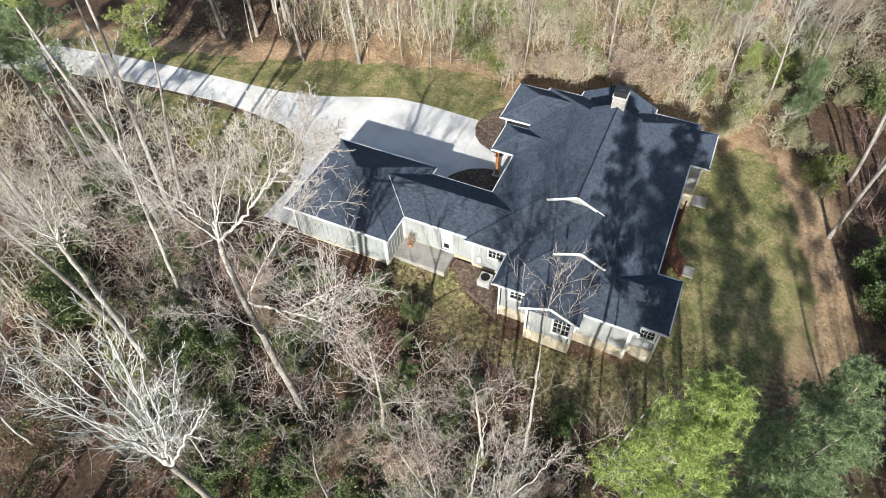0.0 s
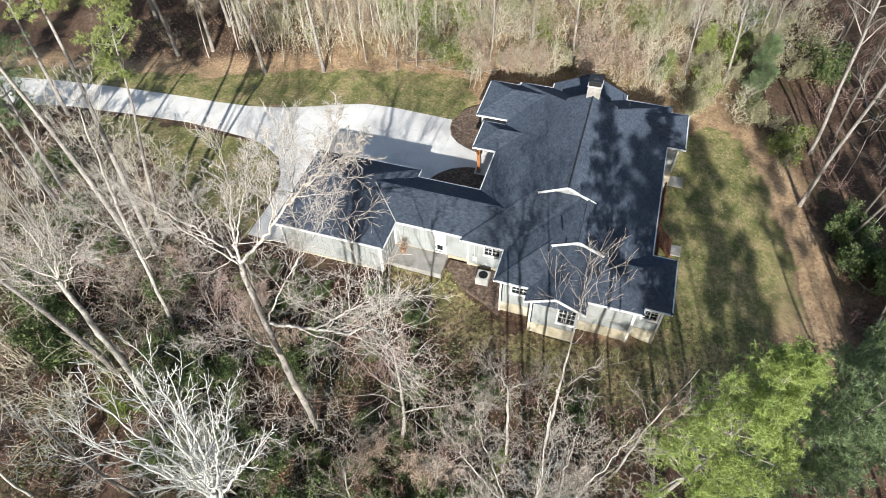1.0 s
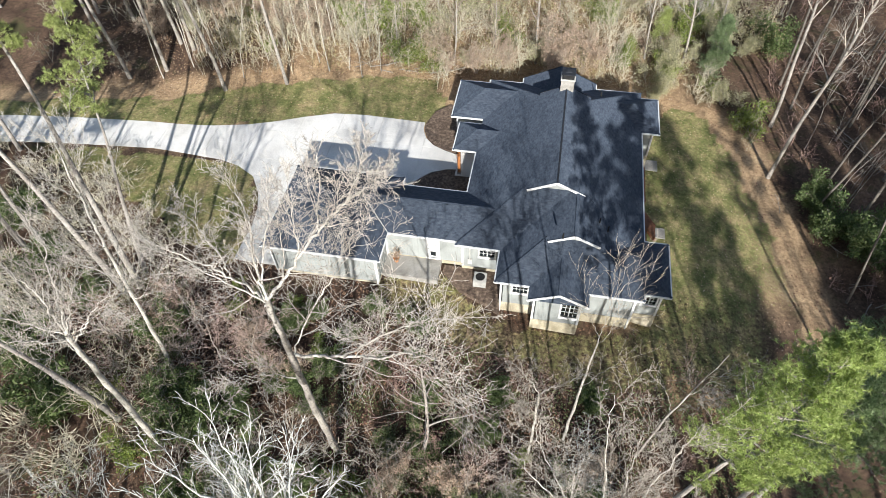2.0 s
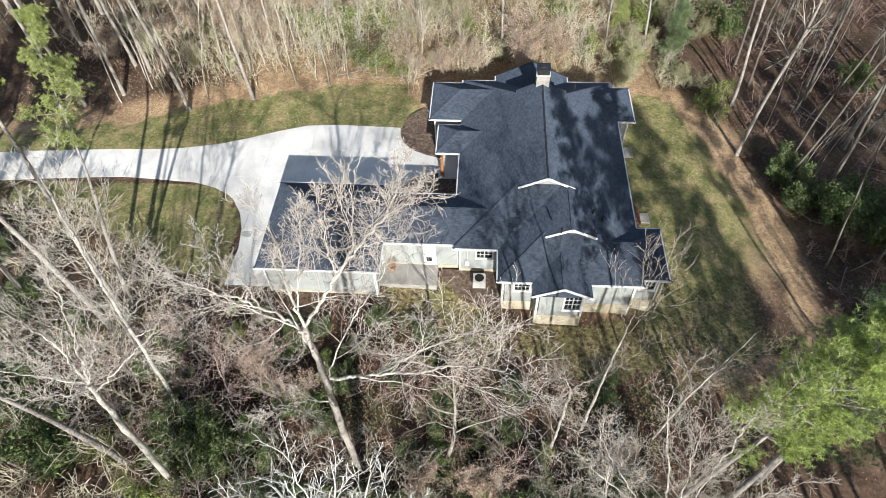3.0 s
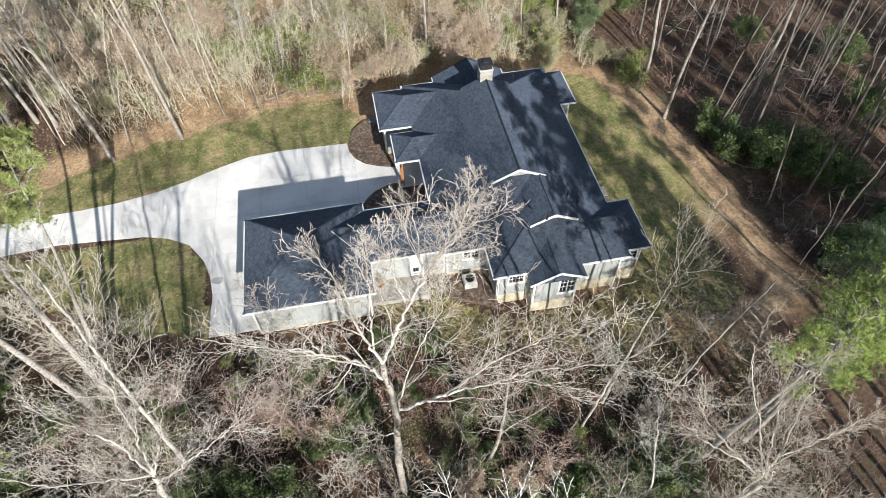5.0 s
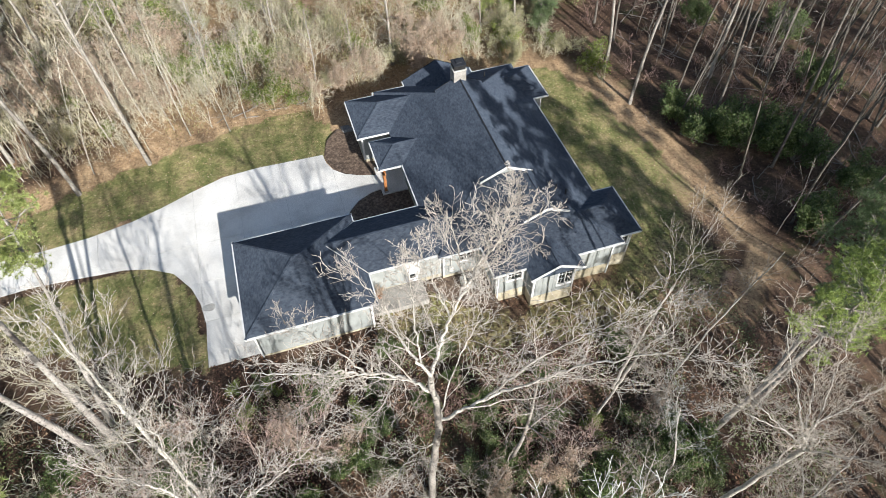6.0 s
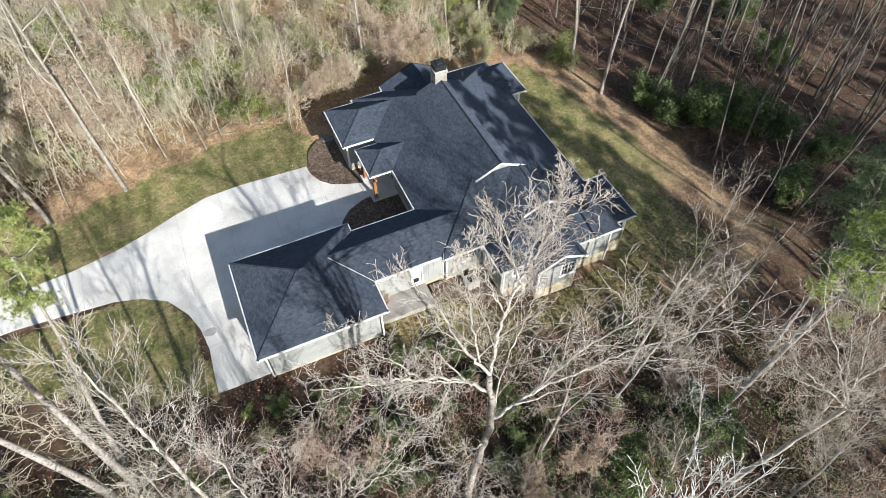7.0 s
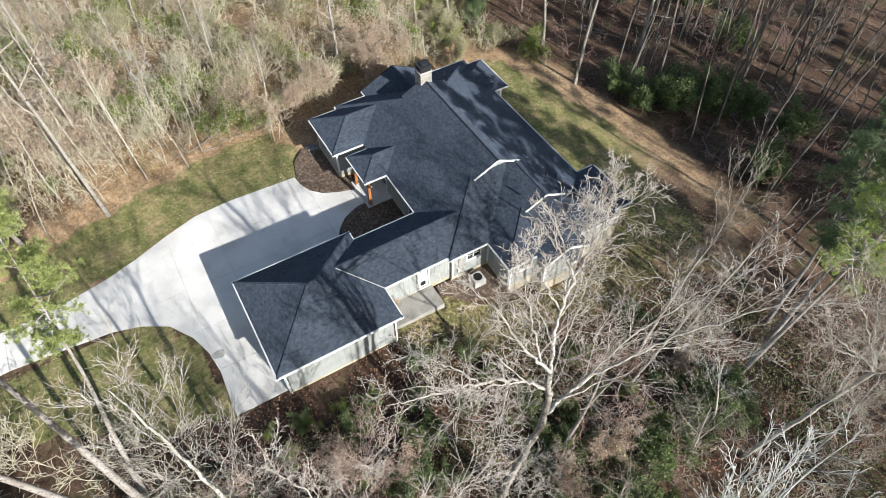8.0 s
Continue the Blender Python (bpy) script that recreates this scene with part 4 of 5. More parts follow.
def tree_meshes(seed, height, radius, spec, bark, twig, lean=(0, 0), crown_from=2, least=0.007, sides=(9, 6, 4, 3, 3)):
    rng = np.random.default_rng(seed)
    out = []
    grow(rng, np.array((0, 0, -0.3)), (lean[0], lean[1], 1), height, radius, 0, spec, out)
    low, high = [b for b in out if b[0] < crown_from], [b for b in out if b[0] >= crown_from]
    # root flare
    low[0][2][0] *= 1.35
    return mesh_tris("trunk", *tubes(low, sides, least), bark), mesh_tris("crown", *tubes(high, sides, least), twig)


def plant(meshes, m, name, label, category="tree", group=""):
    t = tagged(new(name), label, category, group)
    t.matrix_basis = m
    for me in meshes:
        p = new(me.name.split(".")[0], me)
        p.parent = t
    return t


def at(x, y, turn=0.0, scale=1.0, sink=0.1):
    return Matrix.Translation((x, y, lie(x, y) - sink)) @ Matrix.Rotation(radians(turn), 4, "Z") @ Matrix.Scale(scale, 4)


def pine_meshes(seed, height, radius, crown, start, mat, whorls=16, tuft=0.17, airy=False):
    """A pine: bare trunk below, whorled limbs with needle tufts above."""
    rng = np.random.default_rng(seed)
    trunk = []
    grow(rng, np.array((0, 0, -0.3)), (0.02, 0.01, 1), height, radius, 0, [(14, 0.02, 0.03, 0, 0, 0, 0)], trunk)
    pts = trunk[0][1]
    limbs, ends = [], []
    for k in range(whorls):
        f = start + (1 - start) * (k + 0.5) / whorls
        i = min(len(pts) - 2, int(f * (len(pts) - 1)))
        q = pts[i] + (pts[i + 1] - pts[i]) * (f * (len(pts) - 1) - i)
        g = (f - start) / (1 - start)
        reach = crown * min(1.0, 0.55 + 1.2 * g) * (1.0 - 0.8 * g ** 1.6)
        for j in range(rng.integers(4, 7) if airy is False else rng.integers(2, 4)):
            a = rng.uniform(0, 6.28)
            sub = []
            grow(rng, q, (math.cos(a), math.sin(a), 0.1 + 0.6 * g), reach * rng.uniform(0.55, 1.2), 0.045 * (1.3 - g), 0,
                 [(5, 0.1, 0.06, 8, 0.35, 0.34, 0.7), (3, 0.15, 0.12, 0, 0, 0, 0)], sub)
            limbs += sub
            ends += [p[-1] for lv, p, r in sub]
    trunk[0][2][:] *= np.linspace(1, 0.3, len(pts))
    tv, tf = tubes(trunk, (10,), 0.02)
    lv, lf = tubes(limbs, (5, 3, 3), 0.01)
    me1 = mesh_tris("trunk", np.concatenate([tv, lv]), np.concatenate([tf, lf + len(tv)]), M_PINEBARK)
    ends += [p for p in pts[-1:]] * 3
    ends = np.array(ends)
    centres = np.repeat(ends, 7, axis=0)
    centres = centres + rng.normal(0, 1, centres.shape) * np.array((0.17, 0.17, 0.1))
    nv, nf = needle_tufts(rng, centres, tuft, 18)
    return me1, mesh_tris("needles", nv, nf, mat)


def shrub_meshes(seed, height, width, mat, count, leaf=0.12):
    rng = np.random.default_rng(seed)
    out = []
    for k in range(7):
        a = rng.uniform(0, 6.28)
        s = rng.uniform(0.2, 0.9) * width / height
        grow(rng, np.array((0, 0, -0.1)), (math.cos(a) * s, math.sin(a) * s, 1), height * rng.uniform(0.7, 1.05), 0.035, 0, THICKET, out)
    ends = np.concatenate([p[1:] for lv, p, r in out if lv >= 1])
    ends = ends[rng.integers(0, len(ends), count)]
    v, f = tubes(out, (4, 3, 3), 0.008)
    lv, lf = leaves(rng, ends, leaf, 6, 0.14)
    return mesh_tris("stem", v, f, M_TWIG), mesh_tris("leaves", lv, lf, mat)


def joined(name, variants, places, mat):
    """Many plants in one mesh; places: x, y, turn, scale."""
    V, F, n = [], [], 0
    for i, (x, y, turn, s) in enumerate(places):
        v, f = variants[i % len(variants)]
        c, sn = math.cos(turn), math.sin(turn)
        w = v * s
        V.append(np.stack([w[:, 0] * c - w[:, 1] * sn + x, w[:, 0] * sn + w[:, 1] * c + y, w[:, 2] + lie(x, y)], 1))
        F.append(f + n)
        n += len(v)
    return new(name, mesh_tris(name, np.concatenate(V), np.concatenate(F), mat))


# ---- trees that stand out
rng = random.Random(7)
CROWN = [(1, 0, 0, 0, 0, 0, 0), (8, 0.1, 0.05, 13, 0.14, 0.37, 0.64), (8, 0.12, 0.05, 8, 0.16, 0.5, 0.62), (5, 0.14, 0.04, 5, 0.15, 0.55, 0.58), (3, 0.15, 0.03, 0, 0, 0, 0)]
FORK, LOW = (-2.0, -23.97, 16.4), (-1.84, -24.16, 12.4)
big = limbed_tree(11, ([(-2.2, -23.2, -2.4), (-2.15, -23.7, 5.6), LOW, FORK], 0.22, 0.11), [
    ([(-2.0, -24.0, 15.2), (-3.0, -23.1, 15.4), (-4.6, -22.65, 15.8), (-6.3, -22.65, 16.8), (-7.9, -23.0, 18.6)], 0.1),
    ([FORK, (-2.6, -23.0, 17.4), (-2.95, -21.9, 18.4), (-3.7, -21.0, 19.5)], 0.085),
    ([FORK, (-1.2, -23.0, 17.2), (-0.2, -22.2, 18.8), (-0.1, -21.4, 19.8), (-0.2, -20.5, 21.0)], 0.1),
    ([(-0.4, -22.4, 18.4), (0.7, -21.95, 19.7), (1.6, -21.8, 20.6), (3.0, -21.8, 21.7)], 0.075),
    ([(1.2, -21.85, 20.3), (1.6, -21.5, 21.3), (1.9, -21.2, 22.4)], 0.05),
    ([LOW, (-0.1, -23.7, 12.2), (1.9, -23.9, 13.0), (3.3, -24.9, 15.5), (4.7, -26.2, 18.0), (5.6, -26.9, 19.2)], 0.105),
    ([(0.3, -23.7, 12.3), (2.2, -23.8, 14.6), (3.8, -24.4, 17.0), (5.0, -25.2, 18.8)], 0.07),
    ([(-2.6, -23.4, 15.3), (-4.0, -23.8, 17.4), (-5.6, -24.2, 19.4)], 0.06),
    ([(-4.2, -22.7, 15.7), (-5.2, -21.8, 16.6), (-6.4, -21.2, 17.8)], 0.05),
    ([(-2.2, -23.6, 16.9), (-2.1, -22.4, 18.6), (-2.0, -21.4, 20.0)], 0.055),
    ([(-0.8, -22.7, 17.8), (-1.2, -21.7, 19.2), (-1.4, -20.9, 20.4)], 0.05),
    ([(0.1, -22.2, 19.1), (1.2, -21.2, 19.8), (2.2, -20.6, 20.6)], 0.05),
    ([LOW, (-0.9, -23.2, 14.6), (0.3, -22.5, 16.6), (1.4, -21.8, 18.4)], 0.055),
    ([(-1.95, -24.0, 10.0), (-3.2, -24.8, 11.6), (-4.4, -26.2, 12.8)], 0.045),
], CROWN, M_PALE, M_WARMTWIG, 0.007)
plant(big, Matrix.Identity(4), "bare_tree", "large spreading bare tree with pale grey limbs", "tree", "bare trees")
LICHEN = [(1, 0, 0, 0, 0, 0, 0), (8, 0.05, 0.03, 15, 0.2, 0.2, 0.55), (5, 0.08, 0.05, 5, 0.2, 0.42, 0.5), (3, 0.1, 0.04, 0, 0, 0, 0)]
FORK = (-1.1, -31.4, 12.4)
tips = [(-1.3, -31.0, 21.0), (-1.9, -29.9, 19.8), (0.5, -29.6, 18.8), (-2.9, -31.4, 20.0), (-0.3, -30.5, 20.8), (1.2, -31.0, 20.4), (-3.2, -32.2, 18.8), (1.9, -30.4, 18.0), (-1.9, -32.6, 20.0), (0.9, -32.4, 19.6), (-2.6, -30.2, 18.0)]
pale = limbed_tree(23, ([(-1.6, -30.9, -2.4), (-1.4, -31.1, 6), FORK], 0.18, 0.12),
                   [([FORK, tuple(0.55 * a + 0.45 * b + c for a, b, c in zip(FORK, e, (0, 0.06, 0.0))), e], 0.085) for e in tips], LICHEN, M_PALETWIG, M_PALETWIG, 0.01)
plant(pale, Matrix.Translation((1.2, 0, 0)), "bare_tree", "bare tree with whitish lichen-covered branches", "tree", "bare trees")
FEW = [(1, 0, 0, 0, 0, 0, 0), (6, 0.08, 0.05, 8, 0.2, 0.42, 0.5), (4, 0.1, 0.08, 4, 0.2, 0.5, 0.45), (3, 0.12, 0.04, 0, 0, 0, 0)]
slender = limbed_tree(5, ([(11.1, -20.0, -2.4), (11.1, -20.4, 6), (11.05, -20.9, 12.0)], 0.10, 0.032), [
    ([(11.05, -20.9, 12.0), (11.1, -21.0, 15.0), (11.1, -21.1, 17.6)], 0.024),
    ([(11.05, -20.9, 11.4), (11.7, -20.8, 14.0), (12.0, -20.5, 16.4)], 0.014),
    ([(11.05, -20.9, 12.2), (10.2, -21.0, 14.4), (9.8, -20.6, 16.2)], 0.014),
    ([(11.05, -20.9, 13.0), (11.3, -21.9, 15.2), (11.2, -22.3, 17.0)], 0.014),
    ([(11.1, -21.2, 14.0), (11.0, -20.3, 16.0), (10.9, -19.8, 17.4)], 0.014),
    ([(10.9, -21.0, 7.5), (12.4, -20.2, 9.0), (13.4, -19.8, 9.6)], 0.014),
    ([(11.1, -21.2, 15.5), (11.5, -21.0, 17.2), (11.6, -20.8, 18.4)], 0.014),
], FEW, M_PALE, M_TWIG, 0.005, M_PALE)
plant(slender, Matrix.Identity(4), "bare_tree", "slender pale bare tree beside the house", "tree", "bare trees")

FORK = (11.1, -29.7, 13.0)
forked = limbed_tree(31, ([(12.2, -28.6, -2.6), (11.7, -29.1, 5), FORK], 0.16, 0.09), [
    ([FORK, (10.2, -29.2, 14.2), (8.8, -28.6, 15.2), (7.6, -28.0, 16.4)], 0.06),
    ([FORK, (11.0, -28.6, 14.6), (10.8, -27.2, 16.0), (10.8, -26.2, 17.4)], 0.06),
    ([FORK, (11.9, -28.8, 14.6), (12.8, -27.6, 16.2), (13.4, -26.8, 17.6)], 0.055),
    ([FORK, (11.6, -30.8, 14.6), (12.0, -31.8, 16.2)], 0.05),
    ([(11.3, -29.5, 11.0), (9.8, -30.0, 12.4), (8.6, -30.4, 13.6)], 0.045),
    ([(11.4, -29.4, 10.0), (12.8, -28.8, 11.8), (14.2, -28.6, 13.4)], 0.045),
    ([FORK, (11.6, -28.2, 15.0), (11.7, -27.2, 17.4)], 0.05),
    ([FORK, (10.4, -30.0, 15.2), (9.6, -30.2, 17.2)], 0.045),
    ([(10.4, -29.3, 14.0), (9.1, -28.0, 15.2), (8.4, -27.4, 16.8)], 0.045),
    ([(11.5, -29.2, 14.2), (12.9, -29.2, 15.6), (14.2, -29.0, 16.8)], 0.045),
], CROWN, M_PALE, M_TWIG, 0.006, M_PALE)
plant(forked, Matrix.Identity(4), "bare_tree", "forked bare tree with whitish crooked limbs", "tree", "bare trees")

FORK = (-10.7, -25.6, 14.1)
crooked = limbed_tree(37, ([(-13.2, -24.7, -2.4), (-11.8, -25.2, 8.6), FORK], 0.19, 0.1), [
    ([FORK, (-11.3, -25.0, 15.8), (-12.2, -24.7, 17.0), (-13.4, -24.2, 18.2)], 0.07),
    ([FORK, (-10.85, -24.6, 15.9), (-11.2, -23.6, 17.4), (-11.9, -22.8, 18.6)], 0.07),
    ([(-10.9, -25.55, 13.2), (-9.0, -25.9, 15.6), (-7.4, -26.2, 17.6), (-6.2, -26.2, 18.8)], 0.06),
    ([FORK, (-11.9, -25.9, 15.2), (-13.2, -26.2, 16.4), (-14.4, -26.0, 17.6)], 0.06),
    ([FORK, (-9.9, -24.9, 16.0), (-9.2, -24.0, 17.6)], 0.05),
    ([(-10.8, -25.6, 13.6), (-11.4, -26.8, 15.4), (-12.6, -27.6, 16.8)], 0.055),
    ([(-11.2, -25.4, 11.4), (-12.6, -25.0, 13.0), (-14.0, -24.4, 14.2)], 0.04),
], CROWN, M_PALE, M_WARMTWIG, 0.006, M_PALE)
plant(crooked, Matrix.Identity(4), "bare_tree", "crooked pale bare tree forking into wide limbs", "tree", "bare trees")

# a straight stem with even side limbs, like a fan
rows = []
for k in range(27):
    f = 0.40 + 0.58 * k / 27
    q = Vector((-14.4 - 1.6 * f * f, -20.0 + 3.7 * f * (0.4 + 0.6 * f), -1.0 + 18.2 * f))
    a = 2.4 * k
    reach = 3.4 * (1.2 - f) / 0.8 + 0.9
    way = Vector((math.cos(a), math.sin(a), 0.75)).normalized()
    rows.append(([tuple(q), tuple(q + way * reach * 0.5), tuple(q + way * reach + Vector((0, 0, 0.35 * reach)))], 0.05 * (1.3 - f)))
fan = limbed_tree(43, ([(-14.35, -20.1, -2.2), (-14.6, -19.4, 3.0), (-14.85, -18.6, 9.0), (-15.3, -17.6, 13.2), (-15.8, -16.6, 16.4)], 0.15, 0.025), rows,
                  [(1, 0, 0, 0, 0, 0, 0), (6, 0.05, 0.05, 10, 0.2, 0.4, 0.55), (5, 0.08, 0.06, 5, 0.2, 0.5, 0.5), (3, 0.1, 0.04, 0, 0, 0, 0)], M_PALE, M_WARMTWIG, 0.007, M_PALE)
plant(fan, Matrix.Identity(4), "bare_tree", "straight bare tree with evenly fanned pale branches", "tree", "bare trees")

thin_y = limbed_tree(47, ([(9.1, -21.4, -2.4), (9.0, -22.1, 4), (8.84, -22.7, 9.6)], 0.09, 0.055), [
    ([(8.84, -22.7, 9.6), (8.2, -22.7, 11.0), (7.4, -22.6, 12.0)], 0.04),
    ([(8.84, -22.7, 9.6), (9.8, -22.6, 10.8), (10.9, -22.4, 11.8)], 0.045),
    ([(8.9, -22.65, 8.6), (8.3, -23.4, 10.0), (8.0, -24.0, 11.2)], 0.03),
], CROWN, M_PALE, M_TWIG, 0.006, M_PALE)
plant(thin_y, Matrix.Identity(4), "bare_tree", "small forked bare tree with thin whitish limbs", "tree", "bare trees")

lean_pole = limbed_tree(53, ([(15.4, -20.3, -2.4), (15.6, -20.9, 6), (16.0, -21.6, 13.4)], 0.075, 0.02), [
    ([(15.7, -21.1, 8.0), (16.4, -20.9, 9.6), (17.0, -20.8, 10.8)], 0.018),
    ([(15.8, -21.2, 9.4), (15.2, -21.6, 11.0), (14.8, -21.8, 12.0)], 0.018),
    ([(15.9, -21.4, 11.0), (16.5, -21.9, 12.4), (16.8, -22.2, 13.6)], 0.016),
    ([(15.6, -20.9, 6.4), (15.0, -20.4, 7.6), (14.4, -20.2, 8.4)], 0.016),
], FEW, M_PALE, M_TWIG, 0.006, M_PALE)
plant(lean_pole, Matrix.Identity(4), "bare_tree", "thin leaning bare tree at the lawn's southern edge", "tree", "bare trees")

MEDIUM = [tree_meshes(40 + i, 15.0, 0.17, SLIM, M_BARK, (M_TWIG, M_PALETWIG, M_REDTWIG)[i % 3]) for i in range(5)]
SPREAD = [tree_meshes(60 + i, 15.0, 0.15, [BROAD[0], (8, 0.1, 0.05, 8, 0.22, 0.48, 0.7), (5, 0.12, 0.05, 5, 0.2, 0.55, 0.6), (3, 0.13, 0.05, 3, 0.2, 0.55, 0.55), (2, 0.12, 0.03, 0, 0, 0, 0)], M_PALE, (M_TWIG, M_PALETWIG)[i % 2], lean=(0.1, 0.05)) for i in range(3)]
TRUNKS = [tree_meshes(80 + i, 21.0, 0.165, [(12, 0.03, 0.03, 14, 0.5, 0.2, 0.7), (5, 0.12, 0.06, 8, 0.2, 0.5, 0.65), (4, 0.16, 0.05, 5, 0.2, 0.5, 0.6), (2, 0.16, 0.05, 0, 0, 0, 0)], M_BARK, M_TWIG, crown_from=1) for i in range(4)]
# grey bark darkened, so the woods' shade is put into its colour
M_SHADEBARK = bark_material("shaded_bark", (0.04, 0.034, 0.029), (0.095, 0.083, 0.07), (0.17, 0.152, 0.13))
SHADETRUNKS = [tree_meshes(90 + i, 21.0, 0.105, [(12, 0.045, 0.03, 11, 0.6, 0.17, 0.7), (5, 0.12, 0.06, 7, 0.2, 0.5, 0.65), (4, 0.16, 0.05, 4, 0.2, 0.5, 0.6), (2, 0.16, 0.05, 0, 0, 0, 0)], M_SHADEBARK, M_SHADEBARK, crown_from=1) for i in range(4)]
M_NEEDLE3 = leaf_material("pale_needles", (0.26, 0.31, 0.10), (0.42, 0.48, 0.17), (0.58, 0.62, 0.28), through=0.5, clump=2.2, dark=0.55)
PINE = pine_meshes(3, 23.6, 0.22, 2.5, 0.58, M_NEEDLE, whorls=13)
PINE2 = pine_meshes(4, 21.0, 0.2, 2.5, 0.5, M_NEEDLE2, whorls=12)
TALLPINE = pine_meshes(6, 21.5, 0.2, 2.2, 0.66, M_NEEDLE3, whorls=9, airy=True)

plant(PINE, at(15.3, -24.7, 0, 0.97), "pine_tree", "bushy yellow-green pine in full sun", "pine", "pines")
for x, y, a, s in ((19.0, -24.0, 50, 1.0), (21.2, -22.6, 150, 0.97)):
    plant(PINE2, at(x, y, a, s), "pine_tree", "dark green pine at the lawn's edge", "pine", "pines")
plant(TALLPINE, at(-19.9, -13.0, 0, 1.02) @ Matrix.Rotation(radians(6.5), 4, "Y"), "pine_tree", "leaning pine with a bare pale trunk and high crown", "pine", "tall pines")
for x, y, a, s in ((-19.5, -14.4, 40, 1.3), (-20.4, -15.0, 120, 1.3), (-16.4, -23.7, 200, 1.1), (-37.1, -2.6, 60, 1), (-37.5, -6.5, 200, 1)):
    plant(TALLPINE, at(x, y, a, s), "pine_tree", "tall pine with a bare trunk and high crown", "pine", "tall pines")

WOODS = [(12.0, -28.8), (-13.0, -25.0), (-14.4, -20.0), (-2.1, -25.1), (0.6, -31), (10.9, -20.9), (15.6, -25.3), (20.4, -23.8), (23.6, -20.4)]


def clear(x, y, gap):
    return all((x - a) ** 2 + (y - b) ** 2 > gap * gap for a, b in WOODS)


def woods(n, kinds, x0, x1, y0, y1, gap, low, high, label, tall=15.0, cap=None, name="bare_tree", group="bare trees"):
    made = tries = 0
    while made < n and tries < n * 40:
        tries += 1
        x, y = rng.uniform(x0, x1), rng.uniform(y0, y1)
        s = rng.uniform(low, high)
        if any(inside(p, x, y) for p in (DRIVE, LAWN_N, LAWN_W, LAWN_E)) or not clear(x, y, gap):
            continue
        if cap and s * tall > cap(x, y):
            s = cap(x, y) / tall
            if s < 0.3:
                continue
        WOODS.append((x, y))
        plant(kinds[made % len(kinds)], at(x, y, rng.uniform(0, 360), s), name, label, "tree", group)
        made += 1


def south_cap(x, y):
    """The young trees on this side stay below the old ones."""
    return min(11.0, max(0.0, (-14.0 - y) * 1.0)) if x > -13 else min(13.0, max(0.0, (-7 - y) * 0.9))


for kind, x, y, a, s in ((MEDIUM[2], 2.9, -22.6, 60, 0.8),):
    WOODS.append((x, y))
    plant(kind, at(x, y, a, s), "bare_tree", "spreading bare tree with pale limbs", "tree", "bare trees")
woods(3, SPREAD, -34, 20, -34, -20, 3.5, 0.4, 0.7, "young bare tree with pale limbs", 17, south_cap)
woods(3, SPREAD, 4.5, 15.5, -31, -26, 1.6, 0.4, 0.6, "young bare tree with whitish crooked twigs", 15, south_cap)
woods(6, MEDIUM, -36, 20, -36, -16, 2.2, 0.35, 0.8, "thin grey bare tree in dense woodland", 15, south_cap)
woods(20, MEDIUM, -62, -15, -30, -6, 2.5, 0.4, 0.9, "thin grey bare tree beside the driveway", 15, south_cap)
woods(20, TRUNKS + SHADETRUNKS, -62, -14, 14, 36, 3.0, 0.75, 1.05, "tall straight bare trunk behind the lawn", 21)
woods(44, MEDIUM, -30, 26, 15, 50, 2.6, 0.45, 0.9, "thin bare tree in the thicket behind the house", 15)
woods(140, SHADETRUNKS, 29.5, 76, -18, 52, 1.8, 0.8, 1.25, "tall bare trunk in open winter woods", 21)
POLES = [tree_meshes(160 + i, 8.0, 0.035, [(8, 0.06, 0.02, 6, 0.4, 0.25, 0.7), (4, 0.12, 0.05, 3, 0.3, 0.5, 0.6), (2, 0.1, 0.0, 0, 0, 0, 0)], M_BARK, M_BARK, crown_from=1) for i in range(3)]
woods(70, POLES, 30, 58, -12, 26, 0.9, 0.5, 1.1, "thin bare pole sapling in open winter woods", 8, None, "sapling", "saplings")
# pines mostly out of view, added to darken the eastern floor with shade
for i in range(20):
    x = rng.uniform(41, 80)
    y = rng.uniform(-60, -4.5 - (66 - x) * 0.75)
    if clear(x, y, 2.2):
        WOODS.append((x, y))
        plant(PINE2, at(x, y, i * 50, rng.uniform(0.9, 1.25)), "pine_tree", "dark green pine added mostly out of view to shade the eastern woods", "pine", "pines")
# unseen trunks to the south, added to stripe roof, lawn and apron with shadow
woods(6, TRUNKS, -12, 9, -54, -38.5, 2.4, 0.85, 1.1, "tall bare trunk in open winter woods", 21)
woods(5, TRUNKS, 28, 40, -56, -38, 1.8, 0.85, 1.1, "tall bare trunk in open winter woods", 21)
woods(15, TRUNKS, 12, 30, -56, -37, 1.8, 0.85, 1.1, "tall bare trunk in open winter woods", 21)
# unseen young pines, low enough to shade only the southern woodland floor
for i in range(12):
    x, y = rng.uniform(-44, 4), rng.uniform(-56, -38.5)
    if clear(x, y, 2.2):
        WOODS.append((x, y))
        plant(PINE2, at(x, y, i * 50, rng.uniform(0.5, 0.68)), "pine_tree", "young dark green pine added out of view to shade the south woods", "pine", "pines")
# five more unseen trees, added to dapple garage wall and concrete with shade
for i, (x, y) in enumerate(((-5.5, -39.5), (-8.5, -41.0), (-3.0, -42.0), (-11.5, -40.5), (-6.5, -45.0))):
    plant(TRUNKS[i % 4], at(x, y, 40 * i, 1.0), "bare_tree", "tall bare trunk in open winter woods", "tree", "bare trees")
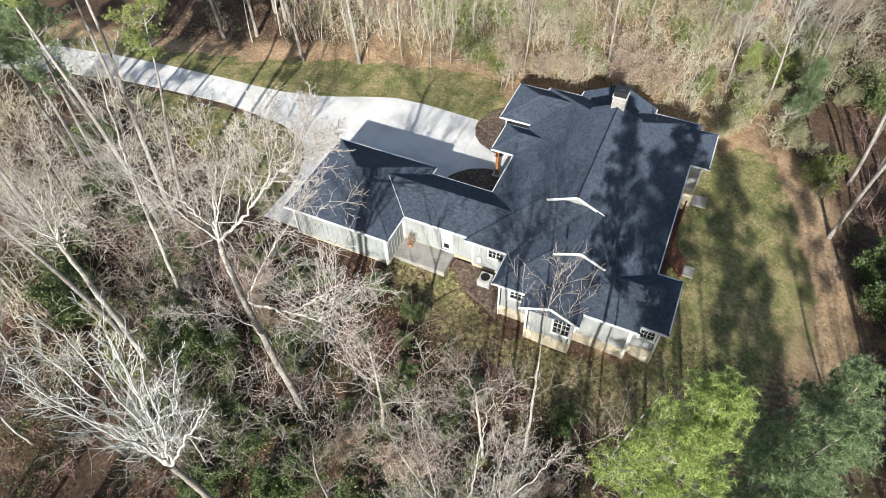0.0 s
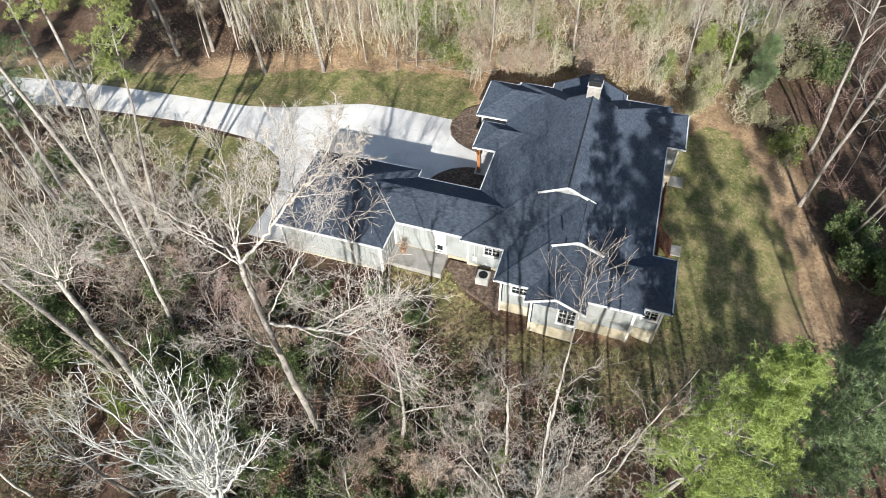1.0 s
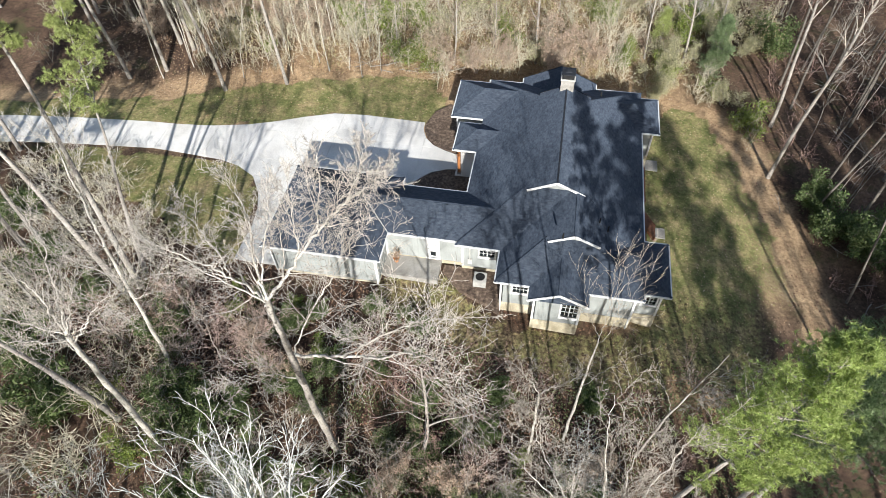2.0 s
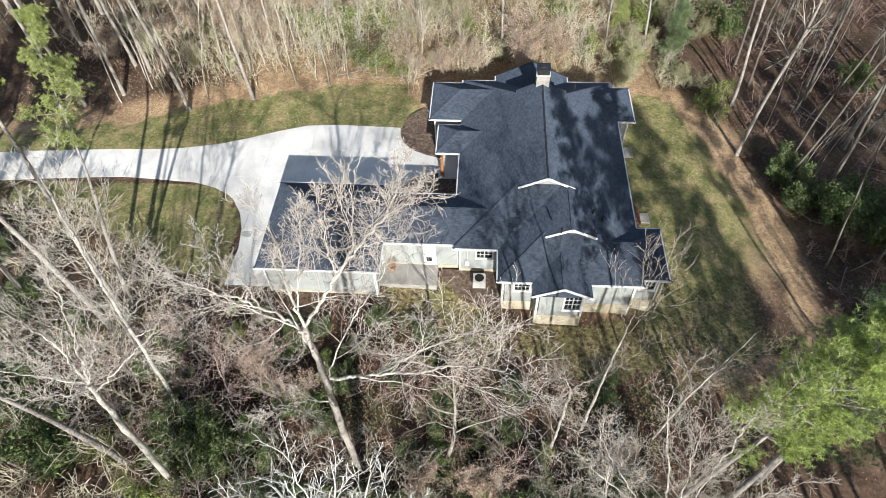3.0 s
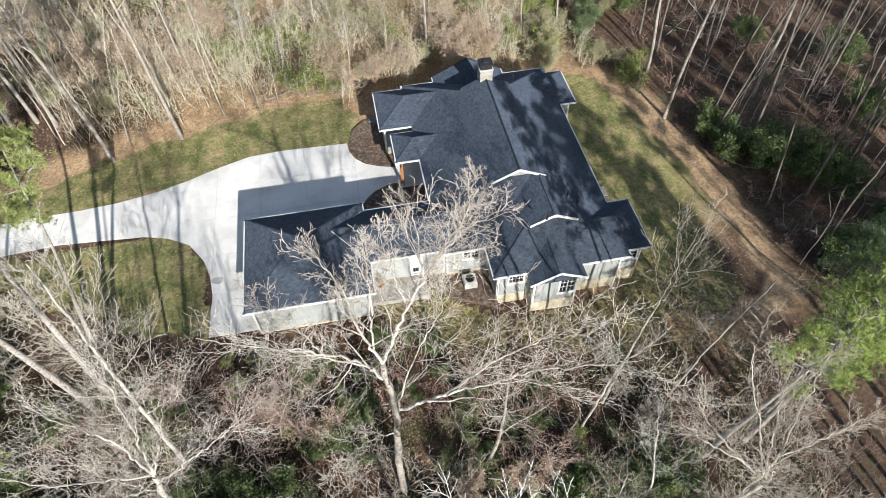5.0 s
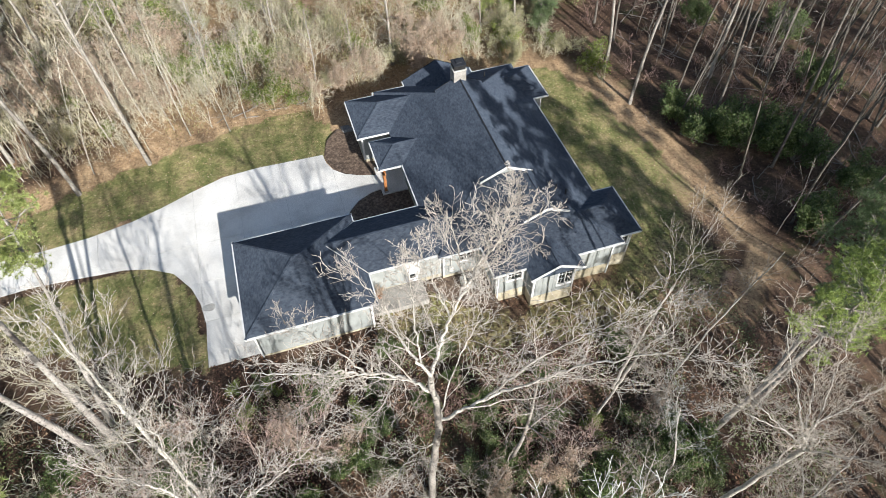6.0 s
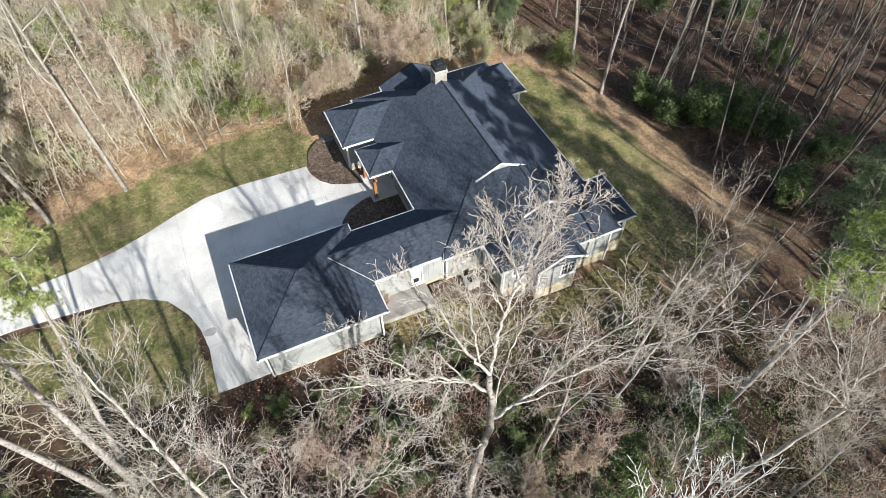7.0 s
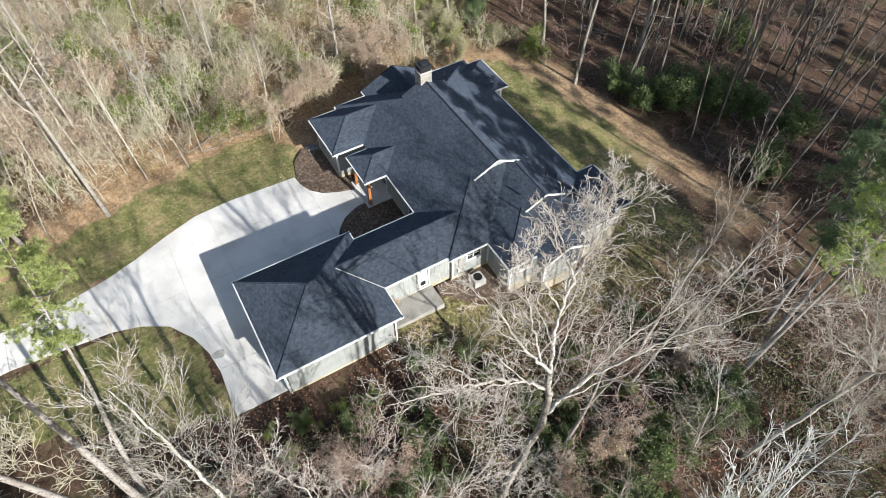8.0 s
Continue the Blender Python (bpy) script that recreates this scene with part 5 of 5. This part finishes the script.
PALEPOLES = [tree_meshes(170 + i, 9.0, 0.05, [(9, 0.05, 0.02, 9, 0.4, 0.28, 0.6), (4, 0.12, 0.06, 5, 0.3, 0.5, 0.6), (3, 0.1, 0.03, 0, 0, 0, 0)], M_PALE, M_BRUSH, crown_from=1) for i in range(3)]
woods(46, PALEPOLES, -30, -7, 9, 19, 0.7, 0.5, 1.15, "thin pale sapling at the lawn's wooded edge", 9, None, "sapling", "saplings")
# unseen pines whose shadows band the east lawn and the woods beyond
for x, y, a, k in ((28.2, -42.5, 20, 1.1), (31.5, -47.0, 90, 1.15), (41, -34, 0, 1.1), (44, -38, 70, 1.15), (39.5, -40, 150, 1.1), (47, -35, 220, 1.1), (43, -45, 300, 1.2)):
    plant(PINE2, at(x, y, a, k), "pine_tree", "tall dark green pine added out of view to shade lawn and woods", "pine", "pines")
# mostly out of view; added to shade the driveway and north-western woods
for x, y, a, k in ((-36, -22, 0, 0.9), (-42, -24, 60, 1.0), (-47, -20, 120, 0.9), (-52, -23, 200, 1.0), (-57, -18, 30, 0.9), (-31, -25, 80, 0.9), (-27, -20, 140, 1.0), (-31, -18, 20, 1.05), (-35, -17, 250, 1.05), (-26.5, -13.5, 60, 1.0), (-30, -12.5, 190, 1.05), (-33.5, -11.5, 300, 1.0)):
    plant(PINE2, at(x, y, a, k), "pine_tree", "dark green pine added south of the driveway for its shade", "pine", "pines")
for x, y, a, k in ((-27, 20, 0, 0.95), (-32, 17, 90, 1.0), (-36, 22, 40, 1.05), (-41, 18, 10, 1.0), (-46, 22, 70, 1.0), (-30, 27, 200, 1.0), (-52, 17, 120, 1.0), (-39, 30, 20, 1.1)):
    plant(PINE2, at(x, y, a, k), "pine_tree", "dark green pine in the woods behind the lawn", "pine", "pines")
# tall pines out of view, added for shadows on lawn, roof and eastern woods
for x, y, a, k in ((21.5, -46.5, 300, 1.2), (49.0, -44, 80, 1.45), (53.0, -40.0, 140, 1.4), (51.0, -51, 60, 1.5), (27.0, -36.5, 20, 1.3), (30.0, -38.5, 200, 1.3), (25.5, -40.5, 120, 1.35), (33.0, -36.5, 260, 1.3)):
    plant(TALLPINE, at(x, y, a, k), "pine_tree", "tall pine with a bare trunk and high crown", "pine", "tall pines")
plant(TRUNKS[0], at(27.1, 6.9, 30), "bare_tree", "tall pale trunk at the lawn's edge", "tree", "bare trees")
plant(TRUNKS[1], at(28.3, 14.0, 80), "bare_tree", "tall pale trunk at the lawn's edge", "tree", "bare trees")
# all but the first take the bark with shade in its colour
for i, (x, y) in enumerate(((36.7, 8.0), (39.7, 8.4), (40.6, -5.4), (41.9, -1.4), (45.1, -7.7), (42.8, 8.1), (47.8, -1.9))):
    plant((TRUNKS if i == 0 else SHADETRUNKS)[(i + 2) % 4], at(x, y, 160 + 50 * i, 1.1), "bare_tree", "tall pale trunk in open winter woods", "tree", "bare trees")
plant(TRUNKS[3], at(-16.9, 9.8, 10), "bare_tree", "tall straight bare trunk behind the lawn", "tree", "bare trees")
for i, (x, y) in enumerate(((-22.6, 8.3), (-27.8, 13.2), (-29.5, 13.9), (-29.6, 10.3), (-32.8, 8.8), (-36.3, 17.1), (-38.4, 13.5))):
    plant(TRUNKS[(i + 1) % 4], at(x, y, 200 + 70 * i, 1.1), "bare_tree", "tall straight bare trunk behind the lawn", "tree", "bare trees")

CONIFER = pine_meshes(9, 6.4, 0.09, 1.5, 0.12, M_NEEDLE3, whorls=14, tuft=0.15)
BLUECONIFER = pine_meshes(12, 6.4, 0.09, 1.6, 0.12, M_NEEDLE2, whorls=14, tuft=0.15)
for kind, x, y, a, k in ((BLUECONIFER, 22.9, 19.8, 0, 1.0), (CONIFER, 18.0, 22.6, 90, 0.75)):
    plant(kind, at(x, y, a, k), "conifer", "young dark green conifer at the wood's edge", "conifer", "young conifers")

# ---- shrubs
HOLLY = [shrub_meshes(100 + i, 2.8, 3.0, M_LEAF, 1500, 0.17) for i in range(3)]
LIME = [shrub_meshes(110 + i, 2.4, 2.0, M_BRIGHT, 500, 0.15) for i in range(2)]
M_GREY = leaf_material("grey_green_leaves", (0.25, 0.245, 0.13), (0.40, 0.385, 0.22), (0.54, 0.51, 0.33))
BRUSHY = [shrub_meshes(130 + i, 3.0, 3.0, m, 700, 0.12) for i, m in enumerate((M_GREY, M_GREY, M_TAN))]
BEECH = shrub_meshes(120, 5.5, 4.5, M_TAN, 900, 0.16)


def shrubs(kinds, label, places, category="shrub"):
    for i, (x, y, s) in enumerate(places):
        plant(kinds[i % len(kinds)], at(x, y, i * 77, s), "shrub", label, category, "evergreen shrubs")


shrubs(HOLLY, "dark evergreen shrub under the trees", [(-11.6, -23.0, 1.15), (-9.5, -22, 0.8), (-13, -21.5, 0.9), (31, 1.5, 1.2), (33, -0.5, 1.35), (35.5, -2.5, 1.4), (30.5, 4, 1.0),
       (37.4, -4.5, 1.3), (13.2, -24.4, 1.0), (11.5, -25.5, 0.9), (4, -27, 0.9), (-6, -20, 0.8), (40, -9, 1.2), (33, -12, 1.2), (-16, -18, 1.0),
       (-4, -18.5, 0.7), (2.5, -19, 0.6), (7, -18, 0.6), (12.5, -17.5, 0.6), (-7.5, -15.5, 0.6), (-20, -24, 1.3), (-24, -20, 1.2), (7.5, -26, 1.0), (-1, -28, 1.0), (-5, -30, 0.8),
       (-27, -14, 1.0), (-31, -10, 1.1), (45, 4, 1.3), (48, 12, 1.2), (40, 16, 1.0), (30, 26, 1.3), (-2.2, -13.6, 0.5), (0.8, -14.5, 0.5)])
shrubs(LIME, "bright green shrub in the thicket", [(22.6, 17, 0.8), (-16, 24, 1.3), (-20, 30, 1.5), (-7, 22, 1.2), (3, 19, 1.2), (6, 28, 1.4), (14, 17, 1.0), (21, 25, 1.4), (24, 31, 1.3), (-26, 22, 1.3), (-11, 33, 1.5), (1, 33, 1.4), (15, 32, 1.5), (-6.1, 14.6, 1.2), (-9.7, 19.4, 1.5), (-12.5, 18, 1.2), (-3.5, 13.6, 0.9), (12, 24, 1.2), (-14, 28, 1.4), (18, 18, 1.1), (-2, 24, 1.2)])
for x, y, s in ((8.2, 14.0, 1.0), (10.5, 15.5, 0.9), (-14, 22, 1.0), (-20, 19, 0.9), (-2.2, 13.5, 0.6), (-24.5, 16.5, 1.0), (-22.0, 18.5, 0.9), (-26.0, 20.5, 1.0), (2.6, 14.6, 0.7), (0.6, 14.2, 0.6), (-19.0, 15.5, 0.7)):
    plant(BEECH, at(x, y, x * 30, s), "beech_sapling", "young beech holding dry tan leaves", "tree", "beeches")

bush = random.Random(21)
spots = []
while len(spots) < 95:
    x, y = bush.uniform(-34, 27), bush.uniform(12.5, 44)
    if not inside(LAWN_N, x, y - 1) and not (-2 < x < 16 and y < 14.8) and all((x - a) ** 2 + (y - b) ** 2 > 5.5 for a, b in spots):
        spots.append((x, y))
for i, (x, y) in enumerate(spots):
    kind = (BRUSHY + BRUSHY + LIME)[i % 8]
    plant(kind, at(x, y, i * 77, bush.uniform(0.5, 1.3)), "shrub", "rounded half-bare shrub in the northern thicket" if i % 8 < 6 else "bright green shrub in the thicket", "shrub", "thicket shrubs")
low_green = [(-14.5, -25.5, 0.9), (-10, -28, 0.9), (0.5, -26.2, 0.7), (5.5, -28.5, 0.8), (9.0, -24.5, 0.8), (3.0, -22.5, 0.6), (8.5, -22.2, 0.55), (-4.5, -27, 0.7), (-17, -23, 0.9), (6.5, -20.5, 0.5), (-9, -18.6, 0.5), (-22, -16, 0.7), (-1.3, -25.2, 0.6), (-3.6, -25.4, 0.6),
             (-8, -13.6, 0.4), (-6, -14.6, 0.45), (-10, -14, 0.45), (-3.6, -15.6, 0.45), (-5, -17, 0.55), (-8.4, -16.4, 0.5), (-12, -15.4, 0.6), (1.4, -16.4, 0.4), (-12.2, -13.2, 0.35), (-1.2, -17.6, 0.5)]
shrubs(LIME[:1] + HOLLY[:1], "low green evergreen under the bare trees", low_green)
for x, y, s in ((-9.6, -17.4, 0.6), (-6.6, -19.6, 0.55), (1.4, -24.2, 0.5), (5.0, -24.6, 0.6), (-15.5, -16.5, 0.6), (12.8, -22.0, 0.5)):
    plant(BEECH, at(x, y, x * 30, s), "beech_sapling", "reddish sapling holding dry leaves", "tree", "beeches")

M_MOSS = leaf_material("mossy_green_leaves", (0.09, 0.13, 0.05), (0.17, 0.215, 0.09), (0.28, 0.31, 0.15))
MOSSY = [shrub_meshes(140 + i, 2.0, 3.4, M_MOSS, 1000, 0.12) for i in range(2)]
shrubs(MOSSY, "sprawling mossy green shrub under the trees", [(11.6, -24.2, 1.3), (3.8, -23.0, 0.9), (4.1, -25.6, 1.0), (1.9, -20.2, 0.8), (1.3, -22.2, 0.9), (-8.0, -24.3, 1.2), (-9.4, -25.6, 1.0),
       (1.2, -24.4, 0.9), (5.3, -21.2, 0.8), (-10.5, -13.4, 0.5), (-7.0, -14.4, 0.5), (-12.5, -24.0, 1.3), (8.0, -25.4, 1.0), (-4.4, -21.0, 0.7), (-14.6, -18.6, 0.8), (13.4, -26.6, 1.0), (-0.4, -13.4, 0.4), (-6.4, -25.6, 1.0), (-4.6, -26.6, 1.0), (-7.6, -27.0, 1.0), (3.2, -26.6, 0.9), (9.6, -26.4, 1.0)])
PINK = [tree_meshes(150 + i, 6.5, 0.06, [(7, 0.08, 0.02, 12, 0.15, 0.6, 0.6), (5, 0.1, 0.08, 9, 0.2, 0.5, 0.6), (4, 0.12, 0.06, 5, 0.2, 0.5, 0.55), (3, 0.14, 0.04, 0, 0, 0, 0)], M_TWIG, M_PINKTWIG, crown_from=1, least=0.006) for i in range(2)]
for i, (x, y, k) in enumerate(((-9.1, -18.9, 1.0), (-11.4, -18.8, 0.95), (-7.2, -19.6, 0.8), (-13.6, -17.4, 0.8), (5.8, -23.4, 0.7), (-17.5, -19.0, 0.9))):
    plant(PINK[i % 2], at(x, y, i * 80, k), "sapling", "pinkish bare sapling with dense fine twigs", "tree", "saplings")

# ---- undergrowth that nobody could count
prng = np.random.default_rng(5)
stalks = []
for i in range(8):
    out = []
    for k in range(3):
        grow(prng, np.array((prng.normal(0, 0.25), prng.normal(0, 0.25), -0.1)), (prng.normal(0, 0.25), prng.normal(0, 0.25), 1), prng.uniform(1.6, 4.5), 0.022, 0,
             [(5, 0.1, 0.02, 7, 0.2, 0.42, 0.6), (3, 0.16, 0.05, 4, 0.2, 0.55, 0.65), (2, 0.2, 0.04, 0, 0, 0, 0)], out)
    stalks.append(tubes(out, (3, 3, 3), 0.011))


def thicket(name, n, x0, x1, y0, y1, low, high, mat, label, keep=lambda x, y: True):
    places = []
    while len(places) < n:
        x, y = prng.uniform(x0, x1), prng.uniform(y0, y1)
        if any(inside(p, x, y) for p in (DRIVE, LAWN_N, LAWN_W, LAWN_E, LAWN_S)) or (-12 < x < 18.5 and -14.5 < y < 11.5) or (-2 < x < 16 and 0 < y < 14.2) or not keep(x, y):
            continue
        places.append((x, y, prng.uniform(0, 6.28), prng.uniform(low, high)))
    tagged(joined(name, stalks, places, mat), label, "undergrowth", kind="stuff")


thicket("north_thicket", 1000, -58, 30, 10, 48, 0.5, 1.3, M_BRUSH, "dense dry brush and saplings behind the house", lambda x, y: -25 < x < 15 or y > 26 or noise.noise((x * 0.3, y * 0.3, 6.1)) > 0.3)
thicket("south_undergrowth", 220, -38, 26, -38, -14, 0.4, 0.9, M_REDTWIG, "tangled reddish undergrowth below the bare trees")
stalks = [(v * np.array((1.5, 1.5, 1.0), dtype=np.float32), f) for v, f in stalks]
thicket("south_brush", 110, -20, 20, -34, -15, 0.5, 1.0, M_TWIG, "pale brown tangle of fine twigs below the bare trees", lambda x, y: noise.noise((x * 0.2, y * 0.2, 2.2)) > -0.15)
thicket("west_undergrowth", 200, -70, -14, -28, -2, 0.5, 1.2, M_BRUSH, "dry undergrowth beside the driveway")
thicket("east_undergrowth", 160, 29, 70, -25, 40, 0.4, 0.9, M_REDTWIG, "sparse undergrowth in the open woods")


def leaf_haze(name, n, x0, x1, y0, y1, low, high, mat, size, label):
    """Dry leaves that still hang in the thicket."""
    c = []
    while len(c) < n:
        x, y = prng.uniform(x0, x1), prng.uniform(y0, y1)
        if noise.noise((x * 0.22, y * 0.22, 4.4)) < 0.02 or x > 15 and 0 < y < 24 or x < -25 and 0 < y < 26 or any(inside(p, x, y) for p in (DRIVE, LAWN_N, LAWN_W, LAWN_E, LAWN_S)) or (-12 < x < 18.5 and -14.5 < y < 12.5):
            continue
        c.append((x, y, lie(x, y) + prng.uniform(low, high)))
    v, f = leaves(prng, np.array(c), size, 8, 0.35)
    tagged(new(name, mesh_tris(name, v, f, mat)), label, "undergrowth", kind="stuff")


M_OLIVE = leaf_material("olive_thicket_leaves", (0.22, 0.20, 0.08), (0.36, 0.32, 0.15), (0.48, 0.43, 0.24))
leaf_haze("thicket_foliage", 8000, -56, 30, 11, 46, 0.1, 3.2, M_OLIVE, 0.16, "olive and straw-coloured leaves in the northern thicket")
leaf_haze("dry_leaf_tangle", 3200, -56, 30, 10, 46, 0.3, 4.0, M_TAN, 0.16, "dry tan leaves hanging in the thicket")
leaf_haze("ivy_ground_cover", 6500, -36, 22, -36, -13, 0.05, 0.8, M_MOSS, 0.15, "dark green ivy and low evergreens under the trees")


def leaf_litter(name, n, x0, x1, y0, y1, mat, size, label, keep):
    """Fallen leaves that lie on the ground, each slightly tilted."""
    c = []
    while len(c) < n:
        x, y = prng.uniform(x0, x1), prng.uniform(y0, y1)
        if keep(x, y) and not (inside(DRIVE, x, y) or -10.4 < x < -2.5 and -11.3 < y < -3 or -2.6 < x < 16.5 and -9.1 < y < 10 or 6 < x < 16.5 and -11.7 < y < -9 or -2.6 < x < 1.6 and -10.6 < y < -8 or 8.2 < x < 11.5 and -12.8 < y < 0):
            c.append((x, y, lie(x, y) + 0.03))
    c = np.array(c)
    k = len(c)
    a = prng.uniform(0, 6.28, k)
    u = np.stack([np.cos(a), np.sin(a), prng.normal(0.1, 0.3, k)], 1)
    w = np.stack([-np.sin(a), np.cos(a), prng.normal(0.0, 0.3, k)], 1)
    q = size * prng.uniform(0.6, 1.4, (k, 1))
    V = np.stack([c - u * q * 0.5, c + w * q * 0.32, c + u * q * 0.5, c - w * q * 0.32], 1).reshape(-1, 3)
    V[:, 2] = np.maximum(V[:, 2], np.repeat(c[:, 2], 4) - 0.02)
    i = np.arange(k)[:, None] * 4
    F = np.concatenate([i + np.array([0, 1, 2]), i + np.array([0, 2, 3])])
    tagged(new(name, mesh_tris(name, V, F, mat)), label, "fallen leaves", kind="stuff")


M_FALLEN = leaf_material("fallen_leaves", (0.13, 0.075, 0.045), (0.27, 0.165, 0.095), (0.42, 0.29, 0.18), (0.60, 0.49, 0.35), through=0.1)
M_RUSSET = leaf_material("russet_leaves", (0.09, 0.045, 0.03), (0.17, 0.085, 0.055), (0.28, 0.155, 0.095), (0.38, 0.25, 0.165), through=0.1)


def on_lawn(x, y):
    return any(inside(p, x, y) for p in (LAWN_N, LAWN_W, LAWN_E, LAWN_S))


leaf_litter("lawn_leaves", 5200, -36, 29, -17, 15, M_FALLEN, 0.11, "pale dry leaves scattered over the thin lawns", on_lawn)
leaf_litter("south_leaves", 24000, -30, 24, -34, -11, M_RUSSET, 0.15, "russet leaf litter under the bare trees", lambda x, y: not on_lawn(x, y) and noise.noise((x * 0.3, y * 0.3, 8.8)) > -0.25)
leaf_litter("lawn_edge_leaves", 9000, -40, 20, 6, 17, M_FALLEN, 0.14, "tan leaves drifted along the wood's edge", lambda x, y: not on_lawn(x, y))
leaf_litter("east_leaves", 7000, 22, 56, -22, 26, M_RUSSET, 0.13, "russet leaves on the floor of the open woods", lambda x, y: not inside(LAWN_E, x, y))


def branch_meshes(seed):
    r = np.random.default_rng(seed)
    out = []
    grow(r, np.array((0.0, 0.0, 0.06)), (1.0, 0.15, 0.0), 3.2, 0.045, 0, [(7, 0.1, 0.0, 5, 0.25, 0.4, 0.6), (4, 0.15, 0.02, 3, 0.3, 0.5, 0.6), (3, 0.15, 0.0, 0, 0, 0, 0)], out)
    out = [(lv, np.stack([p[:, 0], p[:, 1], 0.06 + np.abs(p[:, 2] - 0.06) * 0.5], 1), rd) for lv, p, rd in out]
    return mesh_tris("bough", *tubes(out[:1], (7,), 0.01), M_BARK), mesh_tris("side_twigs", *tubes(out[1:], (5, 4, 3), 0.008), M_TWIG)


BRANCHES = [branch_meshes(200 + i) for i in range(4)]
spots = [(-9.6, 13.2, 10), (-8.2, 13.7, 25), (-6.8, 13.5, -5), (-5.4, 13.9, 15), (-11.0, 12.8, 30), (-3.9, 13.6, 0), (-7.4, 12.9, 170), (25.2, 13.6, 120), (26.6, 9.8, 100), (27.6, 3.0, 75)]
for i in range(46):
    x, y = bush.uniform(28.5, 52), bush.uniform(-10, 22)
    spots.append((x, y, bush.uniform(0, 360)))
for i, (x, y, a) in enumerate(spots):
    plant(BRANCHES[i % 4], at(x, y, a, bush.uniform(0.6, 1.3), 0.0), "fallen_branch", "dead grey branch lying on the leaf litter", "branch", "fallen branches")


def potted_plant(x, y, z, mat, height, label):
    t = tagged(new("potted_plant"), label, "plant")
    t.location = (x, y, z)
    bm = bmesh.new()
    bmesh.ops.create_cone(bm, cap_ends=True, segments=20, radius1=0.15, radius2=0.21, depth=0.36, matrix=Matrix.Translation((0, 0, 0.18)))
    pot = part("pot", bm, M_TIMBER, t, "brown clay pot")
    bm = bmesh.new()
    bmesh.ops.create_cone(bm, cap_ends=True, segments=20, radius1=0.23, radius2=0.23, depth=0.05, matrix=Matrix.Translation((0, 0, 0.36)))
    part("rim", bm, M_TIMBER, pot)
    v, f = leaves(prng, prng.normal(0, 0.15, (90, 3)) * np.array((1, 1, 1.4)) + np.array((0, 0, 0.4 + height / 2)), 0.12, 5, 0.06)
    o = new("foliage", mesh_tris("foliage", v, f, mat))
    o.parent = t


potted_plant(-1.75, -9.3, 0.2, M_TAN, 0.7, "dried brown plant in a pot on the patio")
